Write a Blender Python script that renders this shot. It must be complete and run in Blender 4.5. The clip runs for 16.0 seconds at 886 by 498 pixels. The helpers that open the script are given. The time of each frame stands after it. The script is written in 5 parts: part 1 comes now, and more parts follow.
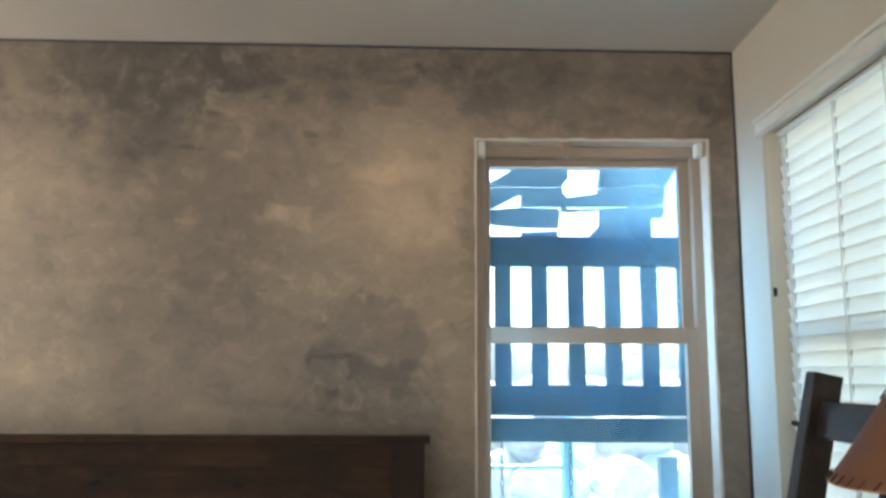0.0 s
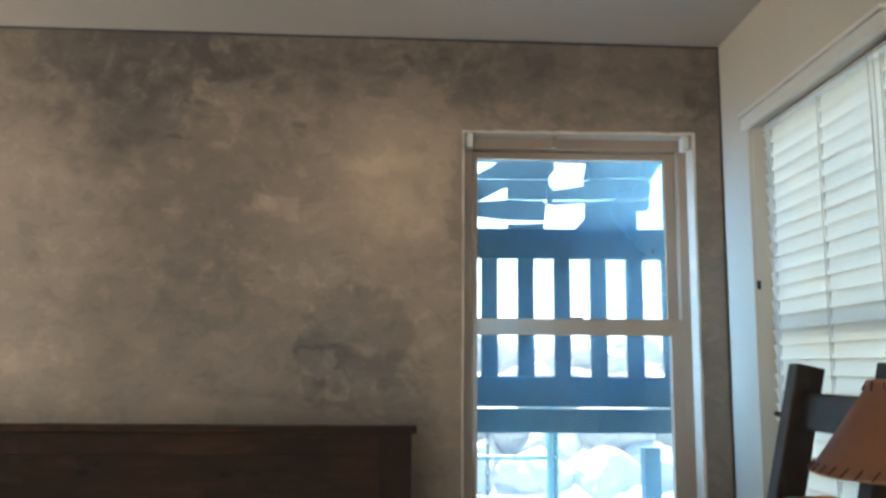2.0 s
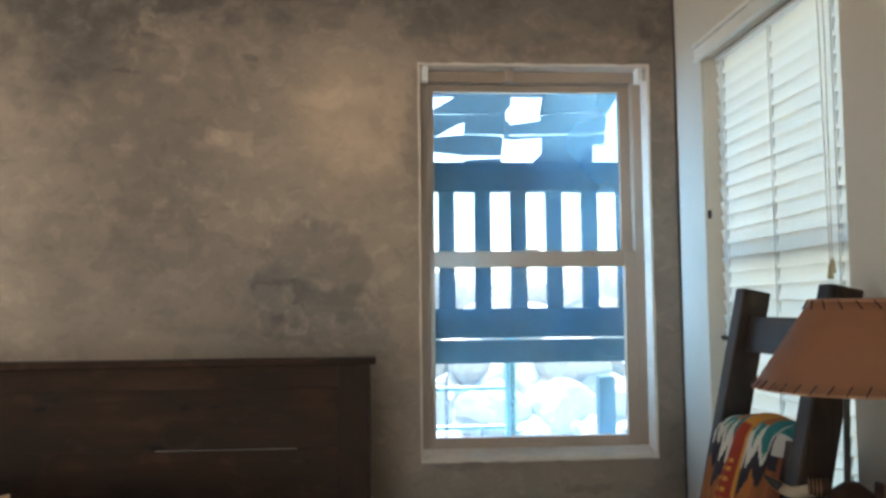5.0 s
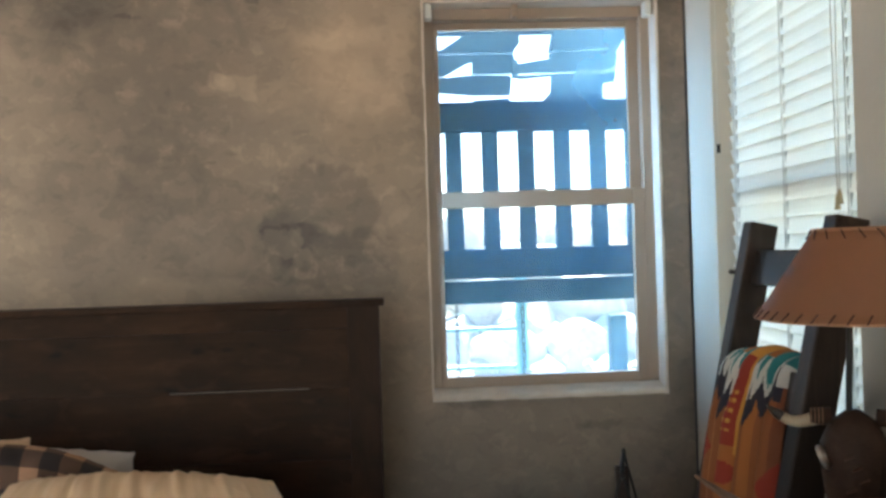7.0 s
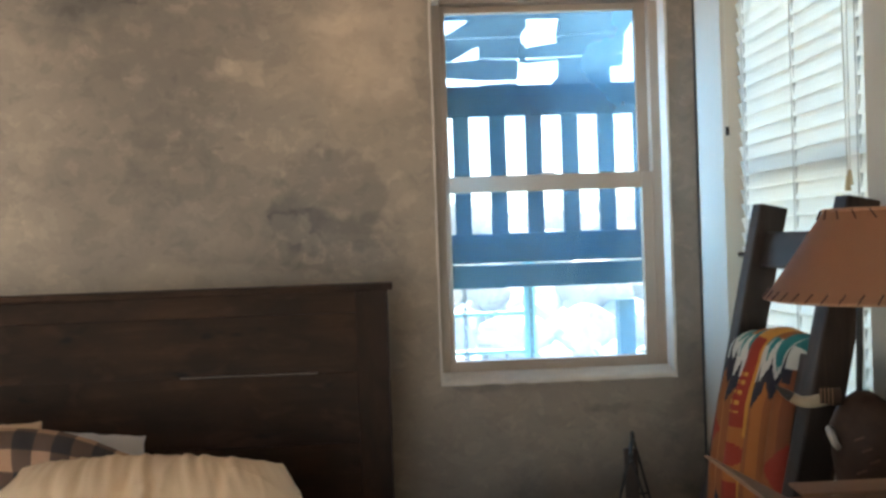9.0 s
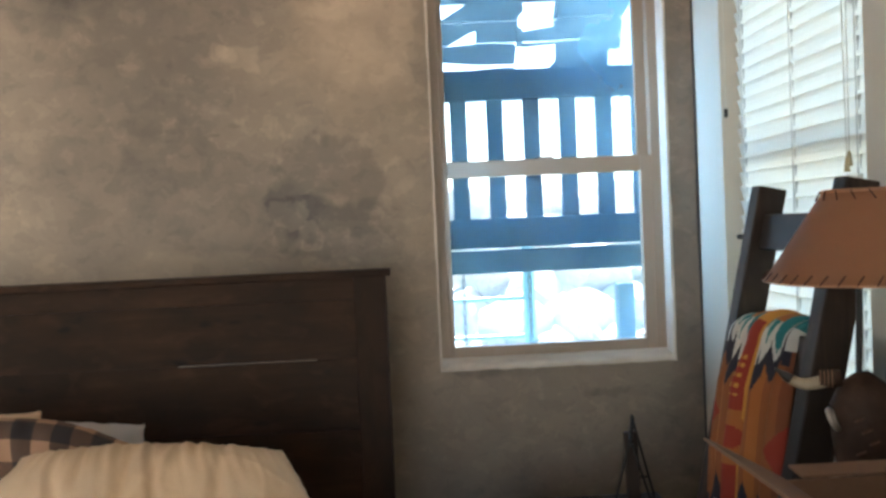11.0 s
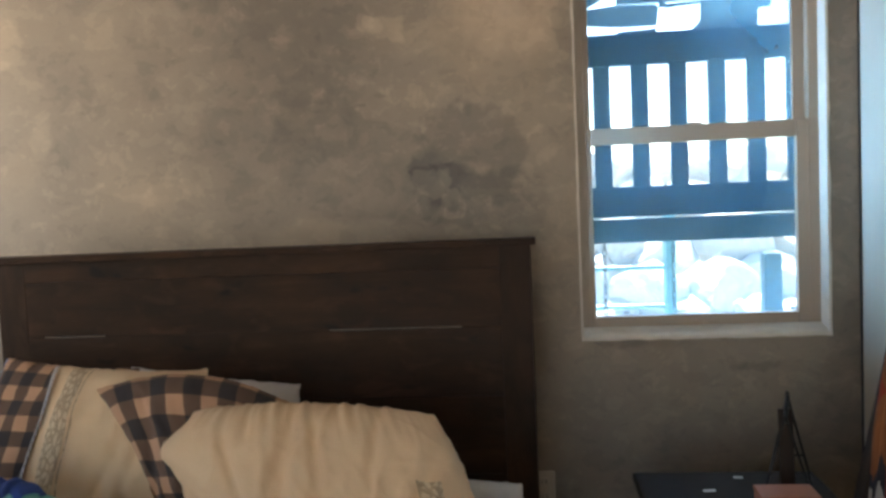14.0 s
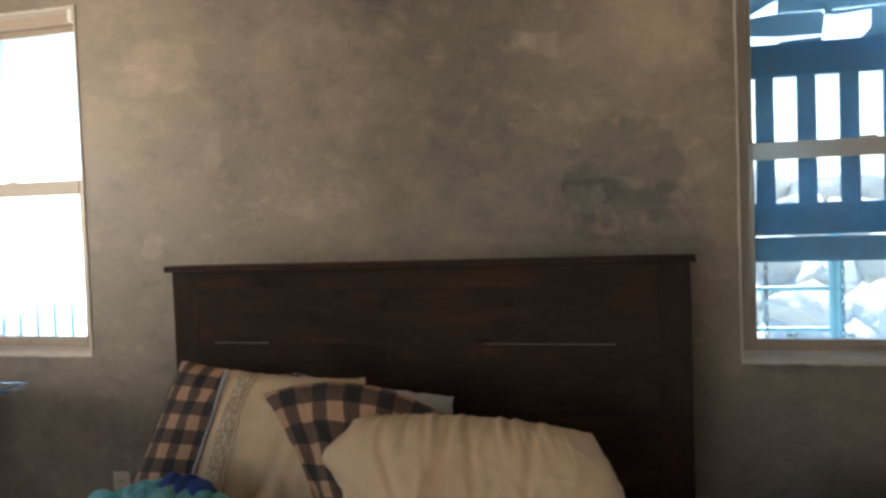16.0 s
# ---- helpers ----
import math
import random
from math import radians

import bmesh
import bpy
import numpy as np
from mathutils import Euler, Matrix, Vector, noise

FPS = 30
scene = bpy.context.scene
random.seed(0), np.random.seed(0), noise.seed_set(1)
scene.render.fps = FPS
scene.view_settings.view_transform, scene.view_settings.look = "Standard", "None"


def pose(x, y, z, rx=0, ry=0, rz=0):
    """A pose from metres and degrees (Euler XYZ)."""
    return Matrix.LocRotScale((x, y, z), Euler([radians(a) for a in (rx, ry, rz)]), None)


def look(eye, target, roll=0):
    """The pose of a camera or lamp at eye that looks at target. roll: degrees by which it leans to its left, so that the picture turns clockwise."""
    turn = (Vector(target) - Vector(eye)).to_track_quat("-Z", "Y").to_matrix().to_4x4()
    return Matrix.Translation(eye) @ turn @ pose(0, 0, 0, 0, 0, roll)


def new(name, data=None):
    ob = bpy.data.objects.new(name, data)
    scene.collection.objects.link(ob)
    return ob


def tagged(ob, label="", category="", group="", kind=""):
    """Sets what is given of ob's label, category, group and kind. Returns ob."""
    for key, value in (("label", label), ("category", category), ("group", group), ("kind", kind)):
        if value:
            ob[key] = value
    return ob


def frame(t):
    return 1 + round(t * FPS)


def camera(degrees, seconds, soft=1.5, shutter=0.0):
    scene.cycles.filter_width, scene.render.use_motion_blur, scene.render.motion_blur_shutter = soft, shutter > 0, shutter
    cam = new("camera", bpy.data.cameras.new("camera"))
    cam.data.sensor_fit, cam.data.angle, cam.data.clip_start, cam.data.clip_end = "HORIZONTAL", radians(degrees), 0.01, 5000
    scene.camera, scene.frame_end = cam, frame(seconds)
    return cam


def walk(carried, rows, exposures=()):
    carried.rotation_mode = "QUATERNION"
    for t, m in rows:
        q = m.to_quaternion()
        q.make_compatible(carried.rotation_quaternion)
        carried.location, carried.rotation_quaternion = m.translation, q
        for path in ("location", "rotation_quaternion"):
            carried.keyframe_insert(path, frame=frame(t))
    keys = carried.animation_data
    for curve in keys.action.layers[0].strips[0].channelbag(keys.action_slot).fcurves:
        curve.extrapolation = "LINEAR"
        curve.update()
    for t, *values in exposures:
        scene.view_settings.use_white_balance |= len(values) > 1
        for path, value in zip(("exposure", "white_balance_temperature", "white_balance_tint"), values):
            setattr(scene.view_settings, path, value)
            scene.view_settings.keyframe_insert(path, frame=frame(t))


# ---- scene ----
cam = camera(55.4, 16.0, soft=3.0)
PATH = [
    (0, (0.279, -0.002, 1.39), (0.286, 1.977, 1.684), 0.2),
    (0.5, (0.274, -0.003, 1.389), (0.303, 1.976, 1.672), 0.3),
    (1, (0.271, -0.004, 1.385), (0.311, 1.975, 1.669), 0.2),
    (1.5, (0.271, -0.008, 1.388), (0.306, 1.972, 1.672), 0.3),
    (2, (0.269, -0.012, 1.387), (0.313, 1.969, 1.662), 0.4),
    (2.5, (0.273, -0.01, 1.385), (0.339, 1.971, 1.649), 0.2),
    (3, (0.28, -0.007, 1.389), (0.398, 1.973, 1.648), -0.3),
    (3.5, (0.282, -0.003, 1.386), (0.429, 1.974, 1.648), -0.2),
    (4, (0.285, -0.001, 1.383), (0.437, 1.976, 1.639), -0.3),
    (4.5, (0.288, 0.004, 1.371), (0.439, 1.986, 1.592), -0.3),
    (5, (0.279, -0.02, 1.365), (0.418, 1.971, 1.499), -0.6),
    (7.5, (0.31, -0.02, 1.35), (0.399, 1.978, 1.354), -2.0),
    (8, (0.307, -0.019, 1.348), (0.386, 1.98, 1.35), -2.1),
    (8.5, (0.301, -0.02, 1.342), (0.381, 1.978, 1.324), -2.1),
    (9, (0.304, -0.019, 1.343), (0.384, 1.979, 1.318), -2.0),
    (11.5, (0.309, -0.009, 1.341), (0.396, 1.987, 1.257), -2.9),
    (12, (0.31, -0.008, 1.346), (0.406, 1.987, 1.239), -3.2),
    (12.5, (0.306, -0.017, 1.345), (0.404, 1.978, 1.238), -3.2),
    (13, (0.302, -0.021, 1.345), (0.365, 1.975, 1.239), -3.2),
    (13.5, (0.292, -0.022, 1.352), (0.219, 1.974, 1.247), -3.2),
    (14, (0.248, -0.018, 1.354), (0.035, 1.967, 1.226), -2.5),
    (14.5, (0.211, -0.006, 1.351), (-0.086, 1.968, 1.229), -2.3),
    (15, (0.197, -0.019, 1.355), (-0.255, 1.927, 1.249), -2.2),
    (15.5, (0.192, -0.024, 1.354), (-0.301, 1.912, 1.267), -2.2),
    (16, (0.199, -0.028, 1.356), (-0.328, 1.9, 1.276), -2.1),
]
walk(cam, [(t, look(eye, target, roll)) for t, eye, target, roll in PATH], [(0.0, 2.81, 6250, 7), (1.0, 2.58, 6200, 7), (4.0, 2.54, 6400, 9), (5.0, 2.68, 6400, 9), (7.5, 2.84, 6450, 9), (12.5, 2.96, 6450, 10), (13.5, 2.87, 6350, 8), (15.0, 2.28, 6400, 8), (16.0, 2.16, 6450, 8)])

# ---- light ----
world = bpy.data.worlds.new("sky")
scene.world = world
world.use_nodes = True
wn = world.node_tree
sky = wn.nodes.new("ShaderNodeTexSky")
sky.sky_type, sky.sun_disc = "NISHITA", False
SUN_EL, SUN_AZ = 62.0, 3.0          # degrees above the horizon, clockwise from +y
sky.sun_elevation, sky.sun_rotation = radians(SUN_EL), radians(SUN_AZ)
sky.dust_density = 2.0
wn.links.new(sky.outputs[0], wn.nodes["Background"].inputs[0])
wn.nodes["Background"].inputs[1].default_value = 0.15

sun = new("sun", bpy.data.lights.new("sun", "SUN"))
sun.data.energy, sun.data.angle, sun.data.color = 5.0, radians(0.6), (1.0, 0.93, 0.82)
_d = Vector((math.sin(radians(SUN_AZ)) * math.cos(radians(SUN_EL)), math.cos(radians(SUN_AZ)) * math.cos(radians(SUN_EL)), math.sin(radians(SUN_EL))))
sun.matrix_world = look(_d * 20, (0, 0, 0))


def area(name, eye, target, w, h, watts, colour):
    ob = new(name, bpy.data.lights.new(name, "AREA"))
    ob.data.shape, ob.data.size, ob.data.size_y, ob.data.energy, ob.data.color = "RECTANGLE", w, h, watts, colour
    ob.matrix_world = look(eye, target)
    return ob


WEST_X = -3.3
# warm lamp added in an unseen south opening to light the room from behind
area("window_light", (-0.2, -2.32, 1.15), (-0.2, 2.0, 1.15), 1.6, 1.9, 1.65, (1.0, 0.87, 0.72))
# lamp added at an unseen west opening to brighten the plaster's left end
area("west_window_light", (WEST_X + 0.02, 1.45, 1.5), (-1.75, 2.7, 1.95), 0.6, 1.15, 1.9, (1.0, 0.93, 0.80)).data.spread = radians(80)
# lamp added in the garden window's reveal, for skylight sideways onto the corner and the blind
area("garden_window_light", (0.405, 2.732, 1.54), (2.0, 2.732, 1.54), 0.05, 0.85, 0.38, (0.27, 0.60, 1.0)).data.spread = radians(60)


# ---- materials ----
def material(name, rough=0.6, metal=0.0):
    m = bpy.data.materials.new(name)
    m.use_nodes = True
    b = m.node_tree.nodes["Principled BSDF"]
    b.inputs["Roughness"].default_value, b.inputs["Metallic"].default_value = rough, metal
    return m, m.node_tree, b


def node(nt, kind, **values):
    n = nt.nodes.new(kind)
    for k, v in values.items():
        n.inputs[k.replace("_", " ")].default_value = v
    return n


def coords(nt, scale=(1, 1, 1), kind="Object"):
    tc, mp = nt.nodes.new("ShaderNodeTexCoord"), nt.nodes.new("ShaderNodeMapping")
    mp.inputs["Scale"].default_value = scale
    nt.links.new(tc.outputs[kind], mp.inputs[0])
    return mp.outputs[0]


def noise_tex(nt, vec, scale, detail=5.0, rough=0.55, distort=0.0):
    n = node(nt, "ShaderNodeTexNoise", Scale=scale, Detail=detail, Roughness=rough, Distortion=distort)
    nt.links.new(vec, n.inputs["Vector"])
    return n.outputs["Fac"]


def ramp(nt, fac, stops):
    r = nt.nodes.new("ShaderNodeValToRGB")
    while len(r.color_ramp.elements) < len(stops):
        r.color_ramp.elements.new(0.5)
    for e, (p, c) in zip(r.color_ramp.elements, stops):
        e.position, e.color = p, (*c, 1)
    nt.links.new(fac, r.inputs[0])
    return r.outputs[0]


def mix(nt, fac, a, b, how="MIX"):
    m = nt.nodes.new("ShaderNodeMix")
    m.data_type, m.blend_type = "RGBA", how
    for sock, v in ((m.inputs[0], fac), (m.inputs[6], a), (m.inputs[7], b)):
        if isinstance(v, (int, float)):
            sock.default_value = v
        elif isinstance(v, tuple):
            sock.default_value = (*v, 1)
        else:
            nt.links.new(v, sock)
    return m.outputs[2]


def maths(nt, op, a, b=None, c=None):
    m = nt.nodes.new("ShaderNodeMath")
    m.operation = op
    for sock, v in zip(m.inputs, (a, b, c)):
        if v is None:
            continue
        if isinstance(v, (int, float)):
            sock.default_value = v
        else:
            nt.links.new(v, sock)
    return m.outputs[0]


def bump(nt, b, height, strength, distance=0.01):
    n = node(nt, "ShaderNodeBump", Strength=strength, Distance=distance)
    nt.links.new(height, n.inputs["Height"])
    nt.links.new(n.outputs[0], b.inputs["Normal"])


def plain(name, c1, c2, rough=0.6, scale=8.0, metal=0.0, relief=0.15, fine=60.0, stretch=(1, 1, 1), depth=0.004, spread=0.25):
    """Two-scale mottled surface between two colours, with fine relief."""
    m, nt, b = material(name, rough, metal)
    v = coords(nt, stretch)
    big, small = noise_tex(nt, v, scale), noise_tex(nt, v, fine, 3.0)
    f = maths(nt, "ADD", maths(nt, "MULTIPLY", big, 0.7), maths(nt, "MULTIPLY", small, 0.3))
    nt.links.new(ramp(nt, f, [(0.5 - spread, c1), (0.5 + spread, c2)]), b.inputs["Base Color"])
    bump(nt, b, small, relief, depth)
    r = maths(nt, "ADD", maths(nt, "MULTIPLY", big, 0.2), rough - 0.1)
    nt.links.new(r, b.inputs["Roughness"])
    return m


def wood(name, c1, c2, c3, axis="X", rough=0.5, relief=0.3, grain=1.0, sheen=0.25, stain=0.0):
    """Grain drawn out along one axis, darker knots and wear."""
    m, nt, b = material(name, rough)
    s = {"X": (0.9, 12, 12), "Y": (12, 0.9, 12), "Z": (12, 12, 0.9)}[axis]
    v = coords(nt, tuple(k * grain for k in s))
    info = nt.nodes.new("ShaderNodeObjectInfo")
    add = nt.nodes.new("ShaderNodeVectorMath")
    add.operation = "ADD"
    off = nt.nodes.new("ShaderNodeCombineXYZ")
    nt.links.new(maths(nt, "MULTIPLY", info.outputs["Random"], 37.0), off.inputs[0])
    nt.links.new(v, add.inputs[0])
    nt.links.new(off.outputs[0], add.inputs[1])
    g = noise_tex(nt, add.outputs[0], 2.2, 7.0, 0.62, 0.8)
    fine = noise_tex(nt, add.outputs[0], 14.0, 3.0)
    place = nt.nodes.new("ShaderNodeVectorMath")
    place.operation = "ADD"
    nt.links.new(coords(nt, tuple(1 if k < 5 else 2.0 for k in s)), place.inputs[0])
    nt.links.new(off.outputs[0], place.inputs[1])
    patch = noise_tex(nt, place.outputs[0], 5.0, 4.0)
    col = ramp(nt, g, [(0.3, c1), (0.5, c2), (0.72, c3)])
    col = mix(nt, ramp(nt, patch, [(0.38, (0.85, 0.85, 0.85)), (0.62, (0.05, 0.05, 0.05))]), col, c1)
    if stain:
        blot = noise_tex(nt, place.outputs[0], 9.0, 3.0, 0.5, 0.6)
        col = mix(nt, ramp(nt, blot, [(0.56, (0, 0, 0)), (0.70, (stain, stain, stain))]), col, tuple(1.9 * k for k in c2))
        knot = noise_tex(nt, place.outputs[0], 7.0, 2.0)
        col = mix(nt, ramp(nt, knot, [(0.27, (0.6, 0.6, 0.6)), (0.34, (0, 0, 0))]), col, (0.006, 0.006, 0.0075))
    nt.links.new(col, b.inputs["Base Color"])
    b.inputs["Specular IOR Level"].default_value = sheen
    bump(nt, b, maths(nt, "ADD", g, maths(nt, "MULTIPLY", fine, 0.5)), relief, 0.003)
    nt.links.new(maths(nt, "ADD", maths(nt, "MULTIPLY", g, 0.3), rough - 0.15), b.inputs["Roughness"])
    return m


def plaster_material():
    """Hand-trowelled grey-brown plaster: soft clouds, trowel sweeps, and single patches of their own shape, some with
    light and shade put into the tone.
    """
    m, nt, b = material("trowelled_plaster", 0.62)
    v = coords(nt)

    def warped(scale, amount, detail):
        n = node(nt, "ShaderNodeTexNoise", Scale=scale, Detail=detail)
        nt.links.new(v, n.inputs["Vector"])
        sub, sc, add = [nt.nodes.new("ShaderNodeVectorMath") for _ in range(3)]
        sub.operation, sc.operation, add.operation = "SUBTRACT", "SCALE", "ADD"
        nt.links.new(n.outputs["Color"], sub.inputs[0])
        sub.inputs[1].default_value = (0.5, 0.5, 0.5)
        nt.links.new(sub.outputs[0], sc.inputs[0])
        sc.inputs["Scale"].default_value = amount
        nt.links.new(v, add.inputs[0])
        nt.links.new(sc.outputs[0], add.inputs[1])
        return add.outputs[0]

    def turned(vec, angle, stretch):
        mp = nt.nodes.new("ShaderNodeMapping")
        mp.inputs["Rotation"].default_value, mp.inputs["Scale"].default_value = (0, angle, 0), stretch
        nt.links.new(vec, mp.inputs[0])
        return mp.outputs[0]

    def smooth(val, a, b2, lo, hi):
        n = nt.nodes.new("ShaderNodeMapRange")
        n.interpolation_type = "SMOOTHSTEP"
        for k, q in zip((1, 2, 3, 4), (a, b2, lo, hi)):
            n.inputs[k].default_value = q
        nt.links.new(val, n.inputs[0])
        return n.outputs[0]

    w = warped(3.2, 0.14, 4.0)
    w2 = warped(9.0, 0.09, 3.0)
    cloud = noise_tex(nt, v, 1.6, 3.0, 0.5)
    patch = noise_tex(nt, w, 3.4, 5.0, 0.52)
    sweep = noise_tex(nt, turned(w2, 0.8, (0.85, 1, 1.25)), 6.5, 4.0, 0.52)
    cross = noise_tex(nt, turned(w2, -0.7, (0.8, 1, 1.4)), 12.0, 4.0, 0.55)
    fleck = noise_tex(nt, w2, 19.0, 4.0, 0.6)
    fine = noise_tex(nt, v, 70.0, 4.0, 0.6)
    tone = maths(nt, "ADD", 0.415, maths(nt, "MULTIPLY", maths(nt, "SUBTRACT", cloud, 0.5), 0.14))
    for n, k in ((patch, 0.09), (sweep, 0.04), (cross, 0.05), (fleck, 0.08), (fine, 0.06)):
        tone = maths(nt, "ADD", tone, maths(nt, "MULTIPLY", maths(nt, "SUBTRACT", n, 0.5), k))
    # trowel sweeps that end in an edge
    tone = maths(nt, "ADD", tone, smooth(sweep, 0.550, 0.558, 0.0, 0.026))
    tone = maths(nt, "ADD", tone, smooth(sweep, 0.436, 0.444, -0.024, 0.0))
    tone = maths(nt, "ADD", tone, smooth(cross, 0.600, 0.607, 0.0, 0.050))
    tone = maths(nt, "ADD", tone, smooth(cross, 0.395, 0.403, -0.045, 0.0))
    tone = maths(nt, "ADD", tone, maths(nt, "MULTIPLY", smooth(fleck, 0.595, 0.605, 0.0, 0.060), smooth(cloud, 0.45, 0.60, 0.0, 1.0)))
    tone = maths(nt, "ADD", tone, smooth(patch, 0.450, 0.458, -0.026, 0.0))
    # repairs, darker patches, and painted light and shade: x, z, half width, half height, lighter (+) or darker (-),
    # softness of the edge
    # darker plaster along the top, with some of the wall's shade painted in
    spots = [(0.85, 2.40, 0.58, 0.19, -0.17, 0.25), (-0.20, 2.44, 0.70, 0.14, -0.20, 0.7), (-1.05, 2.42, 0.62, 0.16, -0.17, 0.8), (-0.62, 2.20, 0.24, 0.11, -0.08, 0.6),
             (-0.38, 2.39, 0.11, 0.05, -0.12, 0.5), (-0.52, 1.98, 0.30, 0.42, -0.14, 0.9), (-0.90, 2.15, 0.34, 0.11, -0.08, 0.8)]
    # pale patch left of the window, partly a warm pool of light painted in
    spots += [(0.20, 2.00, 0.19, 0.19, 0.22, 0.45), (0.10, 2.05, 0.17, 0.030, 0.10, 0.6), (0.39, 1.92, 0.045, 0.17, -0.14, 0.2), (0.16, 1.78, 0.26, 0.26, 0.11, 0.9), (-0.19, 1.90, 0.055, 0.040, 0.13, 0.2),
              (-0.25, 1.91, 0.035, 0.030, 0.12, 0.2), (-0.10, 1.86, 0.07, 0.04, 0.08, 0.6), (0.05, 1.47, 0.17, 0.16, -0.155, 0.10), (-0.11, 1.37, 0.12, 0.12, -0.050, 0.2), (0.07, 1.35, 0.24, 0.09, -0.110, 0.12)]
    spots += [(-0.075, 1.385, 0.050, 0.034, 0.17, 0.2), (-0.01, 1.315, 0.042, 0.028, 0.17, 0.2), (0.09, 1.44, 0.03, 0.02, 0.12, 0.4), (-0.36, 1.24, 0.27, 0.045, 0.11, 0.35), (-1.00, 1.36, 0.20, 0.12, 0.10, 0.7), (-1.02, 2.00, 0.20, 0.12, 0.09, 0.8),
              # the tall pale spot at x -1.78 paints in glare beside the far window
              (-0.45, 1.60, 0.13, 0.10, -0.07, 0.25), (-1.60, 1.93, 0.16, 0.10, 0.10, 0.12), (-1.78, 1.95, 0.26, 0.48, 0.10, 0.9), (-1.67, 1.28, 0.03, 0.04, 0.12, 0.4), (-1.40, 1.60, 0.03, 0.06, 0.09, 0.4)]
    spots += [(0.92, 0.78, 0.07, 0.012, -0.14, 0.5), (0.50, 0.86, 0.07, 0.013, -0.13, 0.5), (-0.30, 1.64, 0.03, 0.008, -0.12, 0.4), (-0.21, 1.69, 0.03, 0.010, -0.10, 0.4), (-0.16, 2.18, 0.020, 0.014, -0.16, 0.4), (-0.54, 2.12, 0.05, 0.010, -0.12, 0.4),
              # x 1.21: corner shade painted dark; 0.33 and 0.75 only lift the tone
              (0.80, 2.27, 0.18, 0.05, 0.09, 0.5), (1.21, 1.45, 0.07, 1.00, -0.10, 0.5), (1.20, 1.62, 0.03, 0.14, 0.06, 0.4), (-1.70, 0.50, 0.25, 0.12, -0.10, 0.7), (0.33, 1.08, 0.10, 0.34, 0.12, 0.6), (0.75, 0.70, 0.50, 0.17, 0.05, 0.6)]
    sep = nt.nodes.new("ShaderNodeSeparateXYZ")
    nt.links.new(warped(7.0, 0.12, 3.5), sep.inputs[0])
    rag = maths(nt, "ADD", maths(nt, "MULTIPLY", maths(nt, "SUBTRACT", sweep, 0.5), 0.9), maths(nt, "MULTIPLY", maths(nt, "SUBTRACT", fleck, 0.5), 0.6))
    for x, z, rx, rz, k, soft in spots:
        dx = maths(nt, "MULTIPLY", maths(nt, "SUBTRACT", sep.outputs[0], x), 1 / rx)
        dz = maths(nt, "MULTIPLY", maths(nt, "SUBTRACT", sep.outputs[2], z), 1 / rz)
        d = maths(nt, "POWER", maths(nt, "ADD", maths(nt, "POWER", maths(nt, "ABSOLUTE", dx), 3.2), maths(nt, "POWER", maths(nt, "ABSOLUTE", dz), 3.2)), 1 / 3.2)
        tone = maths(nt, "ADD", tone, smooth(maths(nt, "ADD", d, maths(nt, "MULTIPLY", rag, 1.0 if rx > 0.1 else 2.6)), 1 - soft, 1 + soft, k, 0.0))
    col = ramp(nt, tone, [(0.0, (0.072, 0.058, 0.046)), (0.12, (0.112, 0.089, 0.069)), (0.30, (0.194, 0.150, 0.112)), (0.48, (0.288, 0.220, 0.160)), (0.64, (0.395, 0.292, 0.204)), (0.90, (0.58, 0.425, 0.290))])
    nt.links.new(col, b.inputs["Base Color"])
    h = maths(nt, "ADD", maths(nt, "MULTIPLY", patch, 0.8), maths(nt, "ADD", maths(nt, "MULTIPLY", sweep, 0.6), maths(nt, "MULTIPLY", fine, 0.08)))
    bump(nt, b, h, 0.20, 0.006)
    nt.links.new(maths(nt, "ADD", maths(nt, "MULTIPLY", sweep, 0.35), 0.38), b.inputs["Roughness"])
    return m


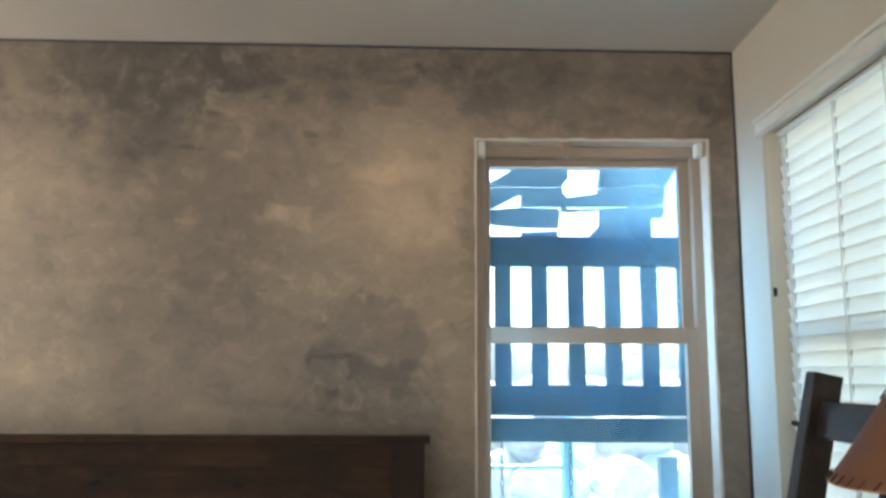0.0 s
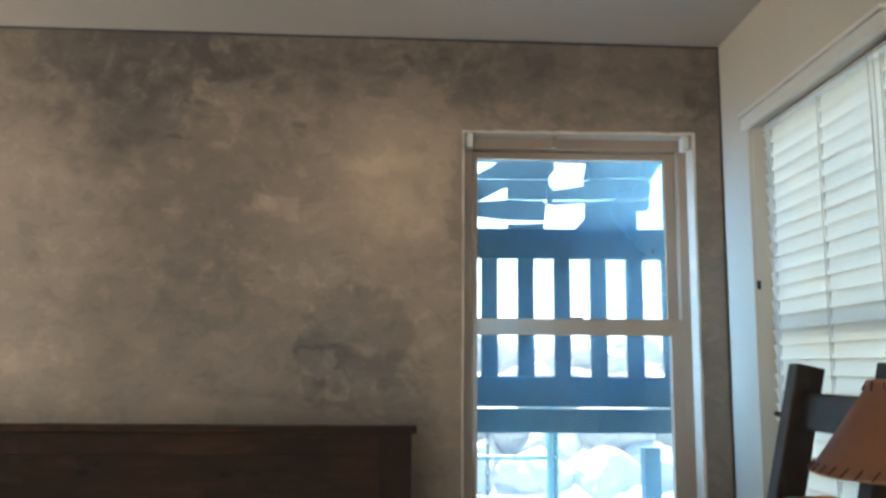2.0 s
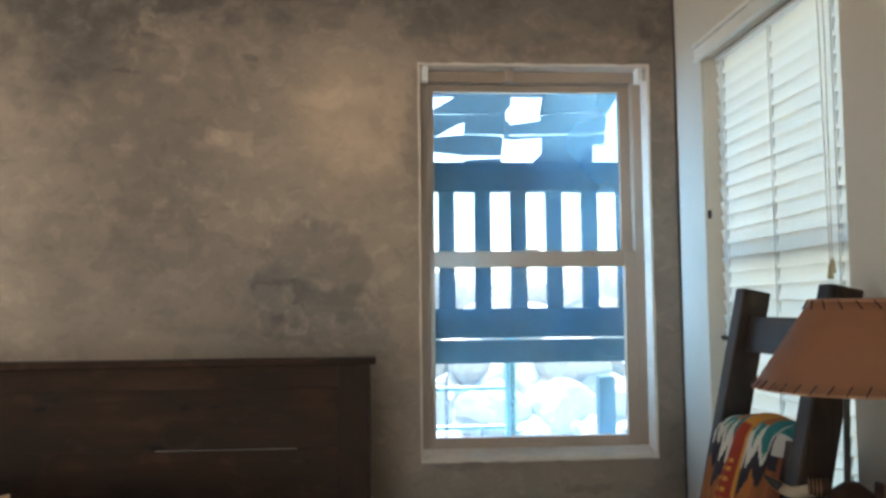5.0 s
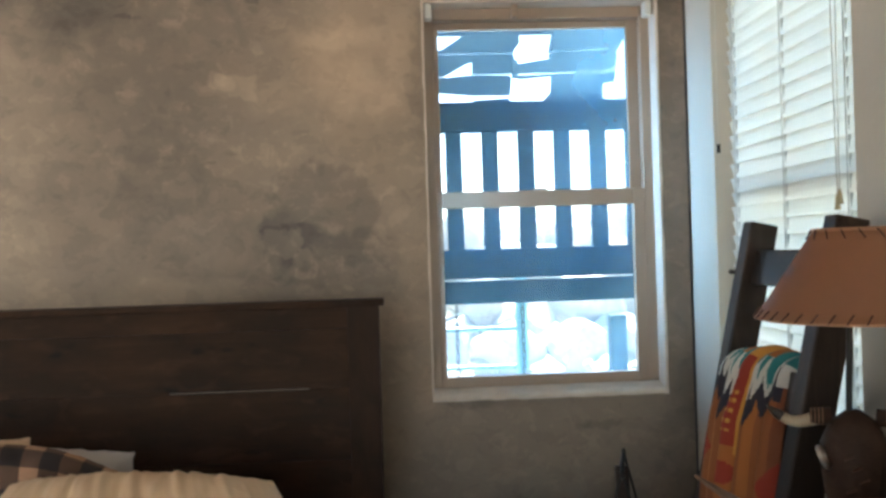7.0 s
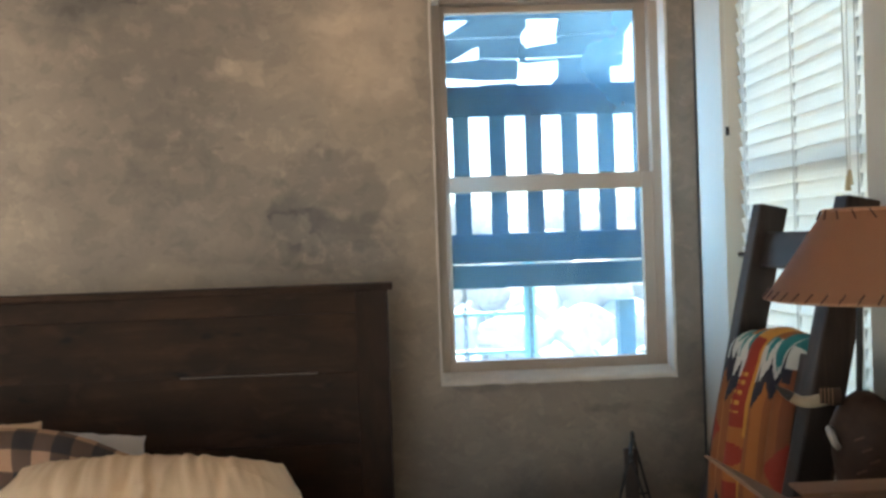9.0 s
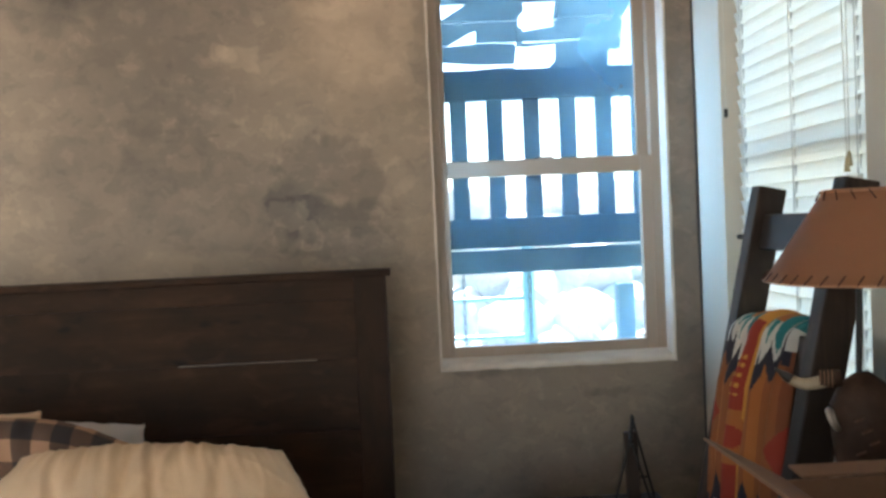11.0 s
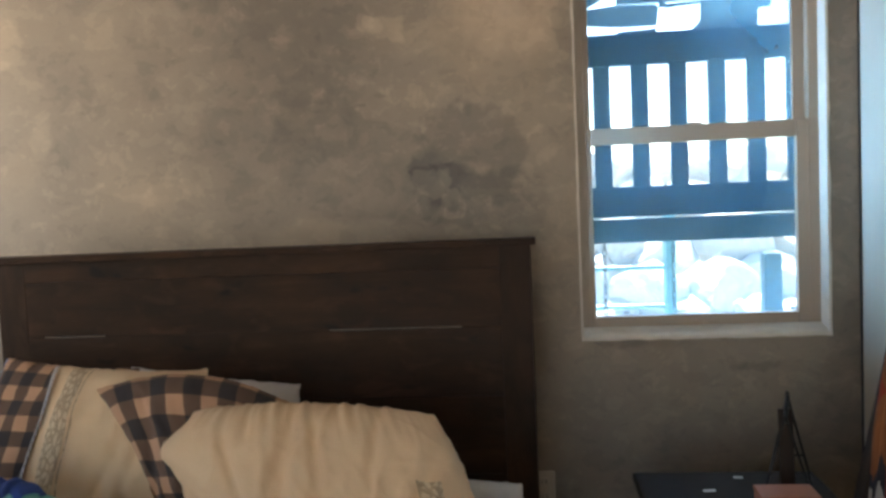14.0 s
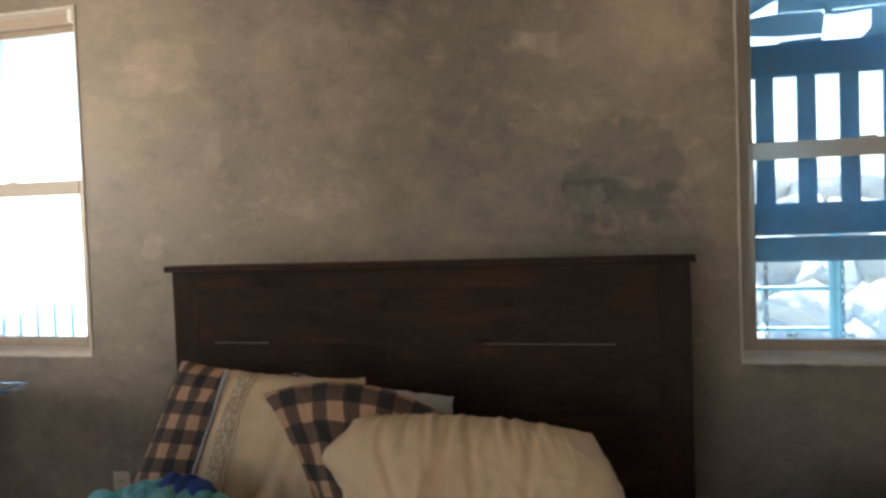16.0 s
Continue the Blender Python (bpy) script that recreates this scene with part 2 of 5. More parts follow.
def glass_material(name, dust_veil, tint=(1, 1, 1), haze=0.0):
    """Thin window pane with dirt specks and a blue dusty film that paints in veiling glare."""
    m, nt, b = material(name)
    out = nt.nodes["Material Output"]
    clear, gloss = nt.nodes.new("ShaderNodeBsdfTransparent"), nt.nodes.new("ShaderNodeBsdfGlossy")
    clear.inputs[0].default_value = (*tint, 1)
    gloss.inputs["Roughness"].default_value = 0.02
    film = nt.nodes.new("ShaderNodeBsdfTranslucent")
    film.inputs[0].default_value = (0.30, 0.68, 1.0, 1)
    fres = node(nt, "ShaderNodeFresnel", IOR=1.45)
    a, c = nt.nodes.new("ShaderNodeMixShader"), nt.nodes.new("ShaderNodeMixShader")
    v = coords(nt)
    d = maths(nt, "MULTIPLY", ramp(nt, noise_tex(nt, v, 5.0, 5.0), [(0.3, (0.4, 0.4, 0.4)), (0.75, (1, 1, 1))]), dust_veil)
    # the film thickens towards the upper right, where the view is paler
    if haze:
        sx = nt.nodes.new("ShaderNodeSeparateXYZ")
        nt.links.new(coords(nt), sx.inputs[0])
        blot = noise_tex(nt, coords(nt, (1, 1, 0.6)), 4.0, 4.0)
        side = ramp(nt, maths(nt, "ADD", maths(nt, "MULTIPLY", sx.outputs[0], 1.3), maths(nt, "MULTIPLY", maths(nt, "SUBTRACT", blot, 0.5), 0.7)), [(0.45, (0, 0, 0)), (0.98, (1, 1, 1))])
        high = ramp(nt, sx.outputs[2], [(0.48, (0, 0, 0)), (0.75, (1, 1, 1))])
        d = maths(nt, "ADD", d, maths(nt, "MULTIPLY", maths(nt, "MULTIPLY", side, high), haze))
    vor = node(nt, "ShaderNodeTexVoronoi", Scale=55.0)
    nt.links.new(v, vor.inputs["Vector"])
    speck = maths(nt, "MULTIPLY", maths(nt, "LESS_THAN", vor.outputs["Distance"], 0.13), maths(nt, "GREATER_THAN", noise_tex(nt, v, 3.0, 4.0), 0.56))
    d = maths(nt, "ADD", d, maths(nt, "MULTIPLY", speck, 0.5))
    nt.links.new(d, a.inputs[0])
    nt.links.new(clear.outputs[0], a.inputs[1])
    nt.links.new(film.outputs[0], a.inputs[2])
    nt.links.new(fres.outputs[0], c.inputs[0])
    nt.links.new(a.outputs[0], c.inputs[1])
    nt.links.new(gloss.outputs[0], c.inputs[2])
    nt.links.new(c.outputs[0], out.inputs[0])
    return m


def sheer(name, c1, c2, through_colour, amount, rough=0.6, scale=9.0, fine=80.0):
    """A thin surface that lets light through: diffuse with a share of translucent."""
    m = plain(name, c1, c2, rough, scale, 0.0, 0.15, fine)
    nt = m.node_tree
    t, s = nt.nodes.new("ShaderNodeBsdfTranslucent"), nt.nodes.new("ShaderNodeMixShader")
    t.inputs[0].default_value = (*through_colour, 1)
    s.inputs[0].default_value = amount
    nt.links.new(nt.nodes["Principled BSDF"].outputs[0], s.inputs[1])
    nt.links.new(t.outputs[0], s.inputs[2])
    nt.links.new(s.outputs[0], nt.nodes["Material Output"].inputs[0])
    return m


def check_material():
    """Woven buffalo check of tan and black, by the cloth's own coordinates in metres."""
    m, nt, b = material("buffalo_check_cloth", 0.85)
    tc, sep = nt.nodes.new("ShaderNodeTexCoord"), nt.nodes.new("ShaderNodeSeparateXYZ")
    nt.links.new(tc.outputs["UV"], sep.inputs[0])
    bars = []
    for k in (0, 1):
        f = maths(nt, "FRACT", maths(nt, "MULTIPLY", sep.outputs[k], 1 / 0.073))
        bars.append(maths(nt, "GREATER_THAN", f, 0.5))
    total = maths(nt, "MULTIPLY", maths(nt, "ADD", bars[0], bars[1]), 0.5)
    col = ramp(nt, total, [(0.2, (0.50, 0.285, 0.165)), (0.5, (0.12, 0.068, 0.043)), (0.9, (0.022, 0.018, 0.02))])
    for e in nt.nodes:
        if e.type == "VALTORGB":
            e.color_ramp.interpolation = "CONSTANT"
            e.color_ramp.elements[0].position, e.color_ramp.elements[1].position, e.color_ramp.elements[2].position = 0.0, 0.4, 0.8
    weave = noise_tex(nt, coords(nt, (1, 1, 1), "UV"), 260.0, 2.0)
    fade = noise_tex(nt, coords(nt), 9.0, 3.0)
    col = mix(nt, maths(nt, "MULTIPLY", fade, 0.12), col, (0.26, 0.16, 0.10))
    nt.links.new(col, b.inputs["Base Color"])
    bump(nt, b, weave, 0.35, 0.002)
    return m


def lace_material():
    """Cream band worked with brown curling lines, by the cloth's own coordinates."""
    m, nt, b = material("embroidered_band", 0.9)
    tc, sep = nt.nodes.new("ShaderNodeTexCoord"), nt.nodes.new("ShaderNodeSeparateXYZ")
    nt.links.new(tc.outputs["UV"], sep.inputs[0])
    worn = noise_tex(nt, coords(nt, (1, 1, 1), "UV"), 90.0, 3.0)
    cell = node(nt, "ShaderNodeTexVoronoi", Scale=62.0)
    cell.feature = "DISTANCE_TO_EDGE"
    nt.links.new(coords(nt, (1.25, 0.8, 1), "UV"), cell.inputs["Vector"])
    line = cell.outputs["Distance"]
    f = maths(nt, "MULTIPLY", maths(nt, "LESS_THAN", line, 0.13), maths(nt, "MULTIPLY", worn, 0.95))
    nt.links.new(mix(nt, f, (0.58, 0.44, 0.29), (0.20, 0.12, 0.065)), b.inputs["Base Color"])
    bump(nt, b, maths(nt, "ADD", line, worn), 0.5, 0.003)
    return m


def attribute_material(name, rough=0.9):
    """Cloth coloured by its woven pattern, stored on the mesh."""
    m, nt, b = material(name, rough)
    a = nt.nodes.new("ShaderNodeVertexColor")
    a.layer_name = "pattern"
    v = coords(nt)
    worn = noise_tex(nt, v, 40.0, 4.0)
    col = mix(nt, maths(nt, "MULTIPLY", worn, 0.12), a.outputs[0], (0.30, 0.2, 0.13))
    nt.links.new(col, b.inputs["Base Color"])
    bump(nt, b, noise_tex(nt, v, 320.0, 2.0), 0.4, 0.002)
    return m


PLASTER = plaster_material()
PAINT = plain("cream_wall_paint", (0.55, 0.49, 0.40), (0.62, 0.555, 0.455), 0.6, 3.0, 0.0, 0.1, 120.0)
CEILING = plain("off_white_ceiling_paint", (0.50, 0.45, 0.40), (0.56, 0.51, 0.455), 0.8, 2.0, 0.0, 0.12, 150.0)
EDGE = plain("rough_off_white_plaster_edge", (0.54, 0.44, 0.35), (0.72, 0.61, 0.50), 0.6, 18.0, 0.0, 0.5, 70.0)
SEAM = plain("dark_seam", (0.03, 0.032, 0.042), (0.06, 0.062, 0.075), 0.8, 20.0)
VINYL = plain("tan_vinyl", (0.33, 0.245, 0.180), (0.39, 0.295, 0.220), 0.42, 4.0, 0.0, 0.05, 90.0)
PANE = glass_material("dusty_veiled_glass", 0.14, (0.86, 0.95, 1.0))
PANE_HAZED = glass_material("dusty_hazed_glass", 0.19, (0.86, 0.95, 1.0), 0.34)
BLIND = sheer("white_blind_slat", (0.74, 0.73, 0.70), (0.80, 0.79, 0.76), (0.97, 0.94, 0.86), 0.56, 0.45)
RAILPAINT = plain("teal_painted_railing", (0.03, 0.15, 0.20), (0.05, 0.21, 0.27), 0.5, 8.0)
VALANCE = plain("white_blind_paint", (0.70, 0.67, 0.60), (0.76, 0.73, 0.66), 0.45, 6.0)
CORD = plain("white_cord", (0.6, 0.57, 0.5), (0.7, 0.66, 0.58), 0.8, 60.0)
CORD_AND_SHADE = plain("grey_cord_and_shade", (0.52, 0.51, 0.48), (0.62, 0.60, 0.56), 0.8, 60.0)
TASSEL = plain("brass_tassel", (0.45, 0.36, 0.2), (0.6, 0.5, 0.3), 0.5, 40.0)
DARKWOOD = wood("dark_stained_wood", (0.023, 0.0130, 0.0082), (0.049, 0.0228, 0.0118), (0.082, 0.041, 0.0205), "X", 0.62, 0.15, 0.55, 0.15, 0.35)
DARKWOOD_UP = wood("dark_stained_wood_upright", (0.023, 0.0130, 0.0082), (0.049, 0.0228, 0.0118), (0.082, 0.041, 0.0205), "Z", 0.62, 0.15, 0.55, 0.15, 0.2)
SLIT_LIGHT = plain("pale_slit_light", (0.28, 0.24, 0.19), (0.36, 0.31, 0.25), 0.7, 30.0)
LADDERWOOD = wood("brown_stained_timber", (0.022, 0.014, 0.010), (0.048, 0.029, 0.019), (0.088, 0.055, 0.037), "Z", 0.55)
RUNGWOOD = wood("brown_stained_rung_timber", (0.028, 0.020, 0.017), (0.065, 0.045, 0.036), (0.12, 0.085, 0.066), "Y", 0.5)
BLACKTOP = plain("black_worn_wood", (0.018, 0.0125, 0.008), (0.038, 0.027, 0.018), 0.75, 6.0)
BLACKTOP.node_tree.nodes["Principled BSDF"].inputs["Specular IOR Level"].default_value = 0.15
RAWHIDE = sheer("rawhide_shade", (0.43, 0.225, 0.125), (0.53, 0.29, 0.165), (0.75, 0.34, 0.15), 0.25, 0.5, 6.0, 40.0)
LACING = plain("dark_leather_lacing", (0.075, 0.030, 0.016), (0.13, 0.055, 0.028), 0.6, 50.0)
LEATHER = plain("brown_tooled_leather", (0.030, 0.016, 0.010), (0.078, 0.042, 0.026), 0.6, 22.0, 0.0, 0.5, 70.0)
LEATHER.node_tree.nodes["Principled BSDF"].inputs["Specular IOR Level"].default_value = 0.2
HORN = plain("pale_horn", (0.30, 0.22, 0.125), (0.52, 0.42, 0.28), 0.35, 25.0)
HORNTIP = plain("black_horn_tip", (0.02, 0.016, 0.013), (0.06, 0.045, 0.035), 0.35, 25.0)
SILVER = plain("tarnished_silver", (0.45, 0.42, 0.37), (0.65, 0.6, 0.52), 0.35, 40.0, 1.0)
IRON = plain("black_iron_wire", (0.015, 0.013, 0.012), (0.04, 0.035, 0.03), 0.5, 40.0, 0.6)
CARD = plain("brown_cardboard", (0.205, 0.108, 0.056), (0.265, 0.144, 0.078), 0.8, 9.0, 0.0, 0.2, 130.0)
PINKBOX = plain("terracotta_paper", (0.40, 0.165, 0.095), (0.48, 0.21, 0.125), 0.7, 14.0)
LINEN = plain("cream_cotton", (0.64, 0.445, 0.265), (0.72, 0.515, 0.325), 0.9, 7.0, 0.0, 0.35, 240.0)
LINEN_FRONT = plain("cream_cotton_jersey", (0.65, 0.445, 0.265), (0.74, 0.520, 0.325), 0.9, 5.0, 0.0, 0.3, 240.0)
WHITE_COTTON = plain("white_cotton", (0.50, 0.455, 0.42), (0.58, 0.53, 0.49), 0.9, 7.0, 0.0, 0.3, 240.0)
LACE = lace_material()
CHECK = check_material()
BLUE_EDGE_LIGHT = plain("blue_grey_edge_light", (0.18, 0.21, 0.30), (0.26, 0.29, 0.38), 0.85, 40.0)
FLEECE = plain("teal_fleece", (0.05, 0.27, 0.34), (0.27, 0.62, 0.62), 0.95, 14.0, 0.0, 0.7, 200.0, (1, 1, 1), 0.006, 0.15)
FLEECE_BLUE = plain("royal_blue_fleece", (0.02, 0.05, 0.22), (0.05, 0.10, 0.36), 0.95, 14.0, 0.0, 0.7, 200.0)
WOVEN = attribute_material("woven_wool_pattern")
FLOORWOOD = wood("oak_floor_board", (0.16, 0.09, 0.05), (0.25, 0.15, 0.085), (0.33, 0.21, 0.12), "Y", 0.4)
OUTWOOD = wood("blue_black_timber", (0.003, 0.028, 0.062), (0.006, 0.054, 0.118), (0.014, 0.090, 0.178), "X", 0.75)
OUTWOOD_UP = wood("blue_black_timber_upright", (0.003, 0.028, 0.062), (0.006, 0.054, 0.118), (0.014, 0.090, 0.178), "Z", 0.75)
# haze over the far boards is put into this paler blue-grey
OLDBOARD = wood("grey_hazed_board", (0.030, 0.062, 0.105), (0.060, 0.115, 0.175), (0.12, 0.19, 0.25), "X", 0.8)
ROCK = plain("pale_limestone", (0.42, 0.39, 0.35), (0.68, 0.65, 0.60), 0.9, 3.5, 0.0, 0.8, 30.0, (1, 1, 1), 0.02)
EARTH = plain("pale_dry_gravel", (0.50, 0.47, 0.42), (0.66, 0.63, 0.57), 0.95, 1.2, 0.0, 0.8, 25.0, (1, 1, 1), 0.02)
BLUEMETAL = plain("pale_blue_painted_metal", (0.16, 0.42, 0.52), (0.24, 0.54, 0.64), 0.4, 8.0)
DARKBLUE = plain("dark_blue_painted_post", (0.008, 0.045, 0.075), (0.016, 0.070, 0.11), 0.6, 8.0)
PLATE = plain("almond_outlet_plastic", (0.46, 0.38, 0.29), (0.54, 0.45, 0.35), 0.4, 30.0)
ACRYLIC = glass_material("clear_acrylic_tray", 0.45, (0.8, 0.92, 1.0))
WHITEPIPE = plain("white_plastic_pipe", (0.66, 0.68, 0.68), (0.76, 0.78, 0.78), 0.4, 9.0)
PAPER = plain("white_paper", (0.7, 0.7, 0.68), (0.8, 0.8, 0.78), 0.8, 20.0)


# ---- mesh helpers ----
def finish(ob, mat, smooth):
    ob.data.materials.append(mat)
    if smooth:
        for p in ob.data.polygons:
            p.use_smooth = True
    return ob


def part(name, bm, mat, parent=None, label="", smooth=False):
    me = bpy.data.meshes.new(name)
    bmesh.ops.recalc_face_normals(bm, faces=bm.faces)
    bm.to_mesh(me)
    bm.free()
    ob = finish(new(name, me), mat, smooth)
    if parent:
        ob.parent = parent
    return tagged(ob, label)


def grid_part(name, verts, faces, mat, parent=None, label="", uvs=None, colours=None):
    me = bpy.data.meshes.new(name)
    me.from_pydata(verts, [], faces)
    if uvs is not None:
        layer = me.uv_layers.new(name="UVMap")
        for loop in me.loops:
            layer.data[loop.index].uv = uvs[loop.vertex_index]
    if colours is not None:
        layer = me.color_attributes.new("pattern", "FLOAT_COLOR", "CORNER")
        for poly in me.polygons:
            for k in poly.loop_indices:
                layer.data[k].color = (*colours[poly.index], 1)
    ob = finish(new(name, me), mat, True)
    if parent:
        ob.parent = parent
    return tagged(ob, label)


def thing(name, at, label, category, group="", turn=0.0):
    e = new(name)
    e.empty_display_size = 0.05
    e.matrix_world = pose(*at, 0, 0, turn)
    return tagged(e, label, category, group)


def box(bm, x0, x1, y0, y1, z0, z1, bevel=0.0, m=None):
    made = bmesh.ops.create_cube(bm, size=1.0, matrix=Matrix.Translation(((x0 + x1) / 2, (y0 + y1) / 2, (z0 + z1) / 2)) @ Matrix.Diagonal((x1 - x0, y1 - y0, z1 - z0, 1)))
    vs = made["verts"]
    if bevel:
        es = list({e for v in vs for e in v.link_edges})
        r = bmesh.ops.bevel(bm, geom=es, offset=bevel, segments=2, affect="EDGES", profile=0.5)
        vs = list({v for f in r["faces"] for v in f.verts} | {v for v in vs if v.is_valid})
    if m is not None:
        bmesh.ops.transform(bm, matrix=m, verts=vs)
    return bm


def boxed(*args, **kw):
    return box(bmesh.new(), *args, **kw)


def tube(bm, pts, r, seg=8, closed=False):
    """A round bar along points; r is a number or one radius a point."""
    pts = [Vector(p) for p in pts]
    n = len(pts)
    rings = []
    for i, p in enumerate(pts):
        a, b = (pts[(i - 1) % n], pts[(i + 1) % n]) if closed else (pts[max(i - 1, 0)], pts[min(i + 1, n - 1)])
        d = (b - a).normalized()
        ref = Vector((0, 0, 1)) if abs(d.z) < 0.9 else Vector((1, 0, 0))
        s = d.cross(ref).normalized()
        u = s.cross(d)
        rad = r if isinstance(r, (int, float)) else r[i]
        rings.append([bm.verts.new(p + rad * (math.cos(k * 2 * math.pi / seg) * s + math.sin(k * 2 * math.pi / seg) * u)) for k in range(seg)])
    for i in range(n if closed else n - 1):
        a, b = rings[i], rings[(i + 1) % n]
        for k in range(seg):
            bm.faces.new((a[k], a[(k + 1) % seg], b[(k + 1) % seg], b[k]))
    if not closed:
        bm.faces.new(rings[0][::-1])
        bm.faces.new(rings[-1])
    return bm


def tubed(*args, **kw):
    return tube(bmesh.new(), *args, **kw)


# ---- the room's shell ----
EAST, NORTH, WEST, SOUTH, TOP = 1.255, 2.70, -3.3, -2.4, 2.462
THICK = 0.16
WIN = (0.396, 1.158, 0.87, 2.156)           # opening in the plaster: x0, x1, z0, z1
WIN_LEFT = (-2.708, -1.946, 0.87, 2.186)
SIDE = (1.69, 2.475, 0.86, 2.12)           # opening in the east wall: y0, y1, z0, z1


def pierced(name, lo, hi, holes, axis, y0, y1, mat, label):
    """A wall from lo to hi along its axis with rectangular openings through it."""
    bm = bmesh.new()

    def slab(a, b, z0, z1):
        if b - a > 1e-4 and z1 - z0 > 1e-4:
            box(bm, a, b, y0, y1, z0, z1) if axis == "x" else box(bm, y0, y1, a, b, z0, z1)
    at = lo
    for a, b, z0, z1 in sorted(holes):
        slab(at, a, 0, TOP + 0.09)
        slab(a, b, 0, z0)
        slab(a, b, z1, TOP + 0.09)
        at = b
    slab(at, hi, 0, TOP + 0.09)
    return tagged(part(name, bm, mat), label, "wall", "", "structure")


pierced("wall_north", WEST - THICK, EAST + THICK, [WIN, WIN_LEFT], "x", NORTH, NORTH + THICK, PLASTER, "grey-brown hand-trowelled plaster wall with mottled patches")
pierced("wall_east", SOUTH - THICK, NORTH, [SIDE], "y", EAST, EAST + THICK, PAINT, "cream painted wall with a window")
# the west opening is unseen too, made for the west lamp
pierced("wall_west", SOUTH - THICK, NORTH, [(1.0, 1.9, 0.87, 2.1)], "y", WEST - THICK, WEST, PAINT, "unseen cream painted side wall with an opening added for light")
# the south opening is unseen, added to hold the warm lamp
pierced("wall_south", WEST, EAST, [(-1.8, 0.0, 0.2, 2.2)], "x", SOUTH - THICK, SOUTH, PAINT, "unseen cream painted wall with an opening added for light")
SLOPE = Matrix.Translation((EAST, 0, TOP)) @ Matrix.Rotation(radians(0.85), 4, "Y") @ Matrix.Translation((-EAST, 0, -TOP))
tagged(part("ceiling", boxed(WEST - THICK, EAST + THICK, SOUTH - THICK, NORTH + THICK, TOP, TOP + 0.15, 0.0, SLOPE), CEILING), "flat off-white painted ceiling", "ceiling", "", "structure")
floor = tagged(part("floor", boxed(WEST - THICK, EAST + THICK, SOUTH - THICK, NORTH + THICK, -0.12, -0.018), SEAM), "oak board floor", "floor", "", "structure")
bm = boxed(WEST, EAST, NORTH - 0.005, NORTH - 0.001, TOP - 0.007, TOP - 0.001, 0.0, SLOPE)
box(bm, EAST - 0.006, EAST - 0.001, NORTH - 0.005, NORTH - 0.001, 0.0, TOP - 0.007)
tagged(part("trim", bm, SEAM), "thin dark unfilled seam round the plaster", "trim", "", "structure")


def rough_ring(x0, x1, z0, z1, seed):
    """The uneven painted plaster lip round a window opening."""
    rng = random.Random(seed)
    bm = bmesh.new()
    side = []
    for (ax, az), (bx, bz) in (((x0, z0), (x1, z0)), ((x1, z0), (x1, z1)), ((x1, z1), (x0, z1)), ((x0, z1), (x0, z0))):
        n = 26
        side += [(ax + (bx - ax) * k / n, az + (bz - az) * k / n) for k in range(n)]
    rings = []
    for x, z in side:
        ox, oz = (-1 if x < x0 + 1e-6 else 1 if x > x1 - 1e-6 else 0), (-1 if z < z0 + 1e-6 else 1 if z > z1 - 1e-6 else 0)
        j = rng.uniform(0.0, 0.0035)
        low = 0.003
        outer = (x + ox * (low + j), z + oz * (low + j))
        inner = (x - ox * 0.003, z - oz * 0.003)
        rings.append([bm.verts.new((outer[0], NORTH + 0.002, outer[1])), bm.verts.new((outer[0], NORTH - 0.004 - j * 0.5, outer[1])),
                      bm.verts.new((inner[0], NORTH - 0.004 - j * 0.4, inner[1])), bm.verts.new((inner[0], NORTH + 0.09, inner[1]))])
    n = len(rings)
    for i in range(n):
        a, b = rings[i], rings[(i + 1) % n]
        for k in range(3):
            bm.faces.new((a[k], a[k + 1], b[k + 1], b[k]))
    return bm


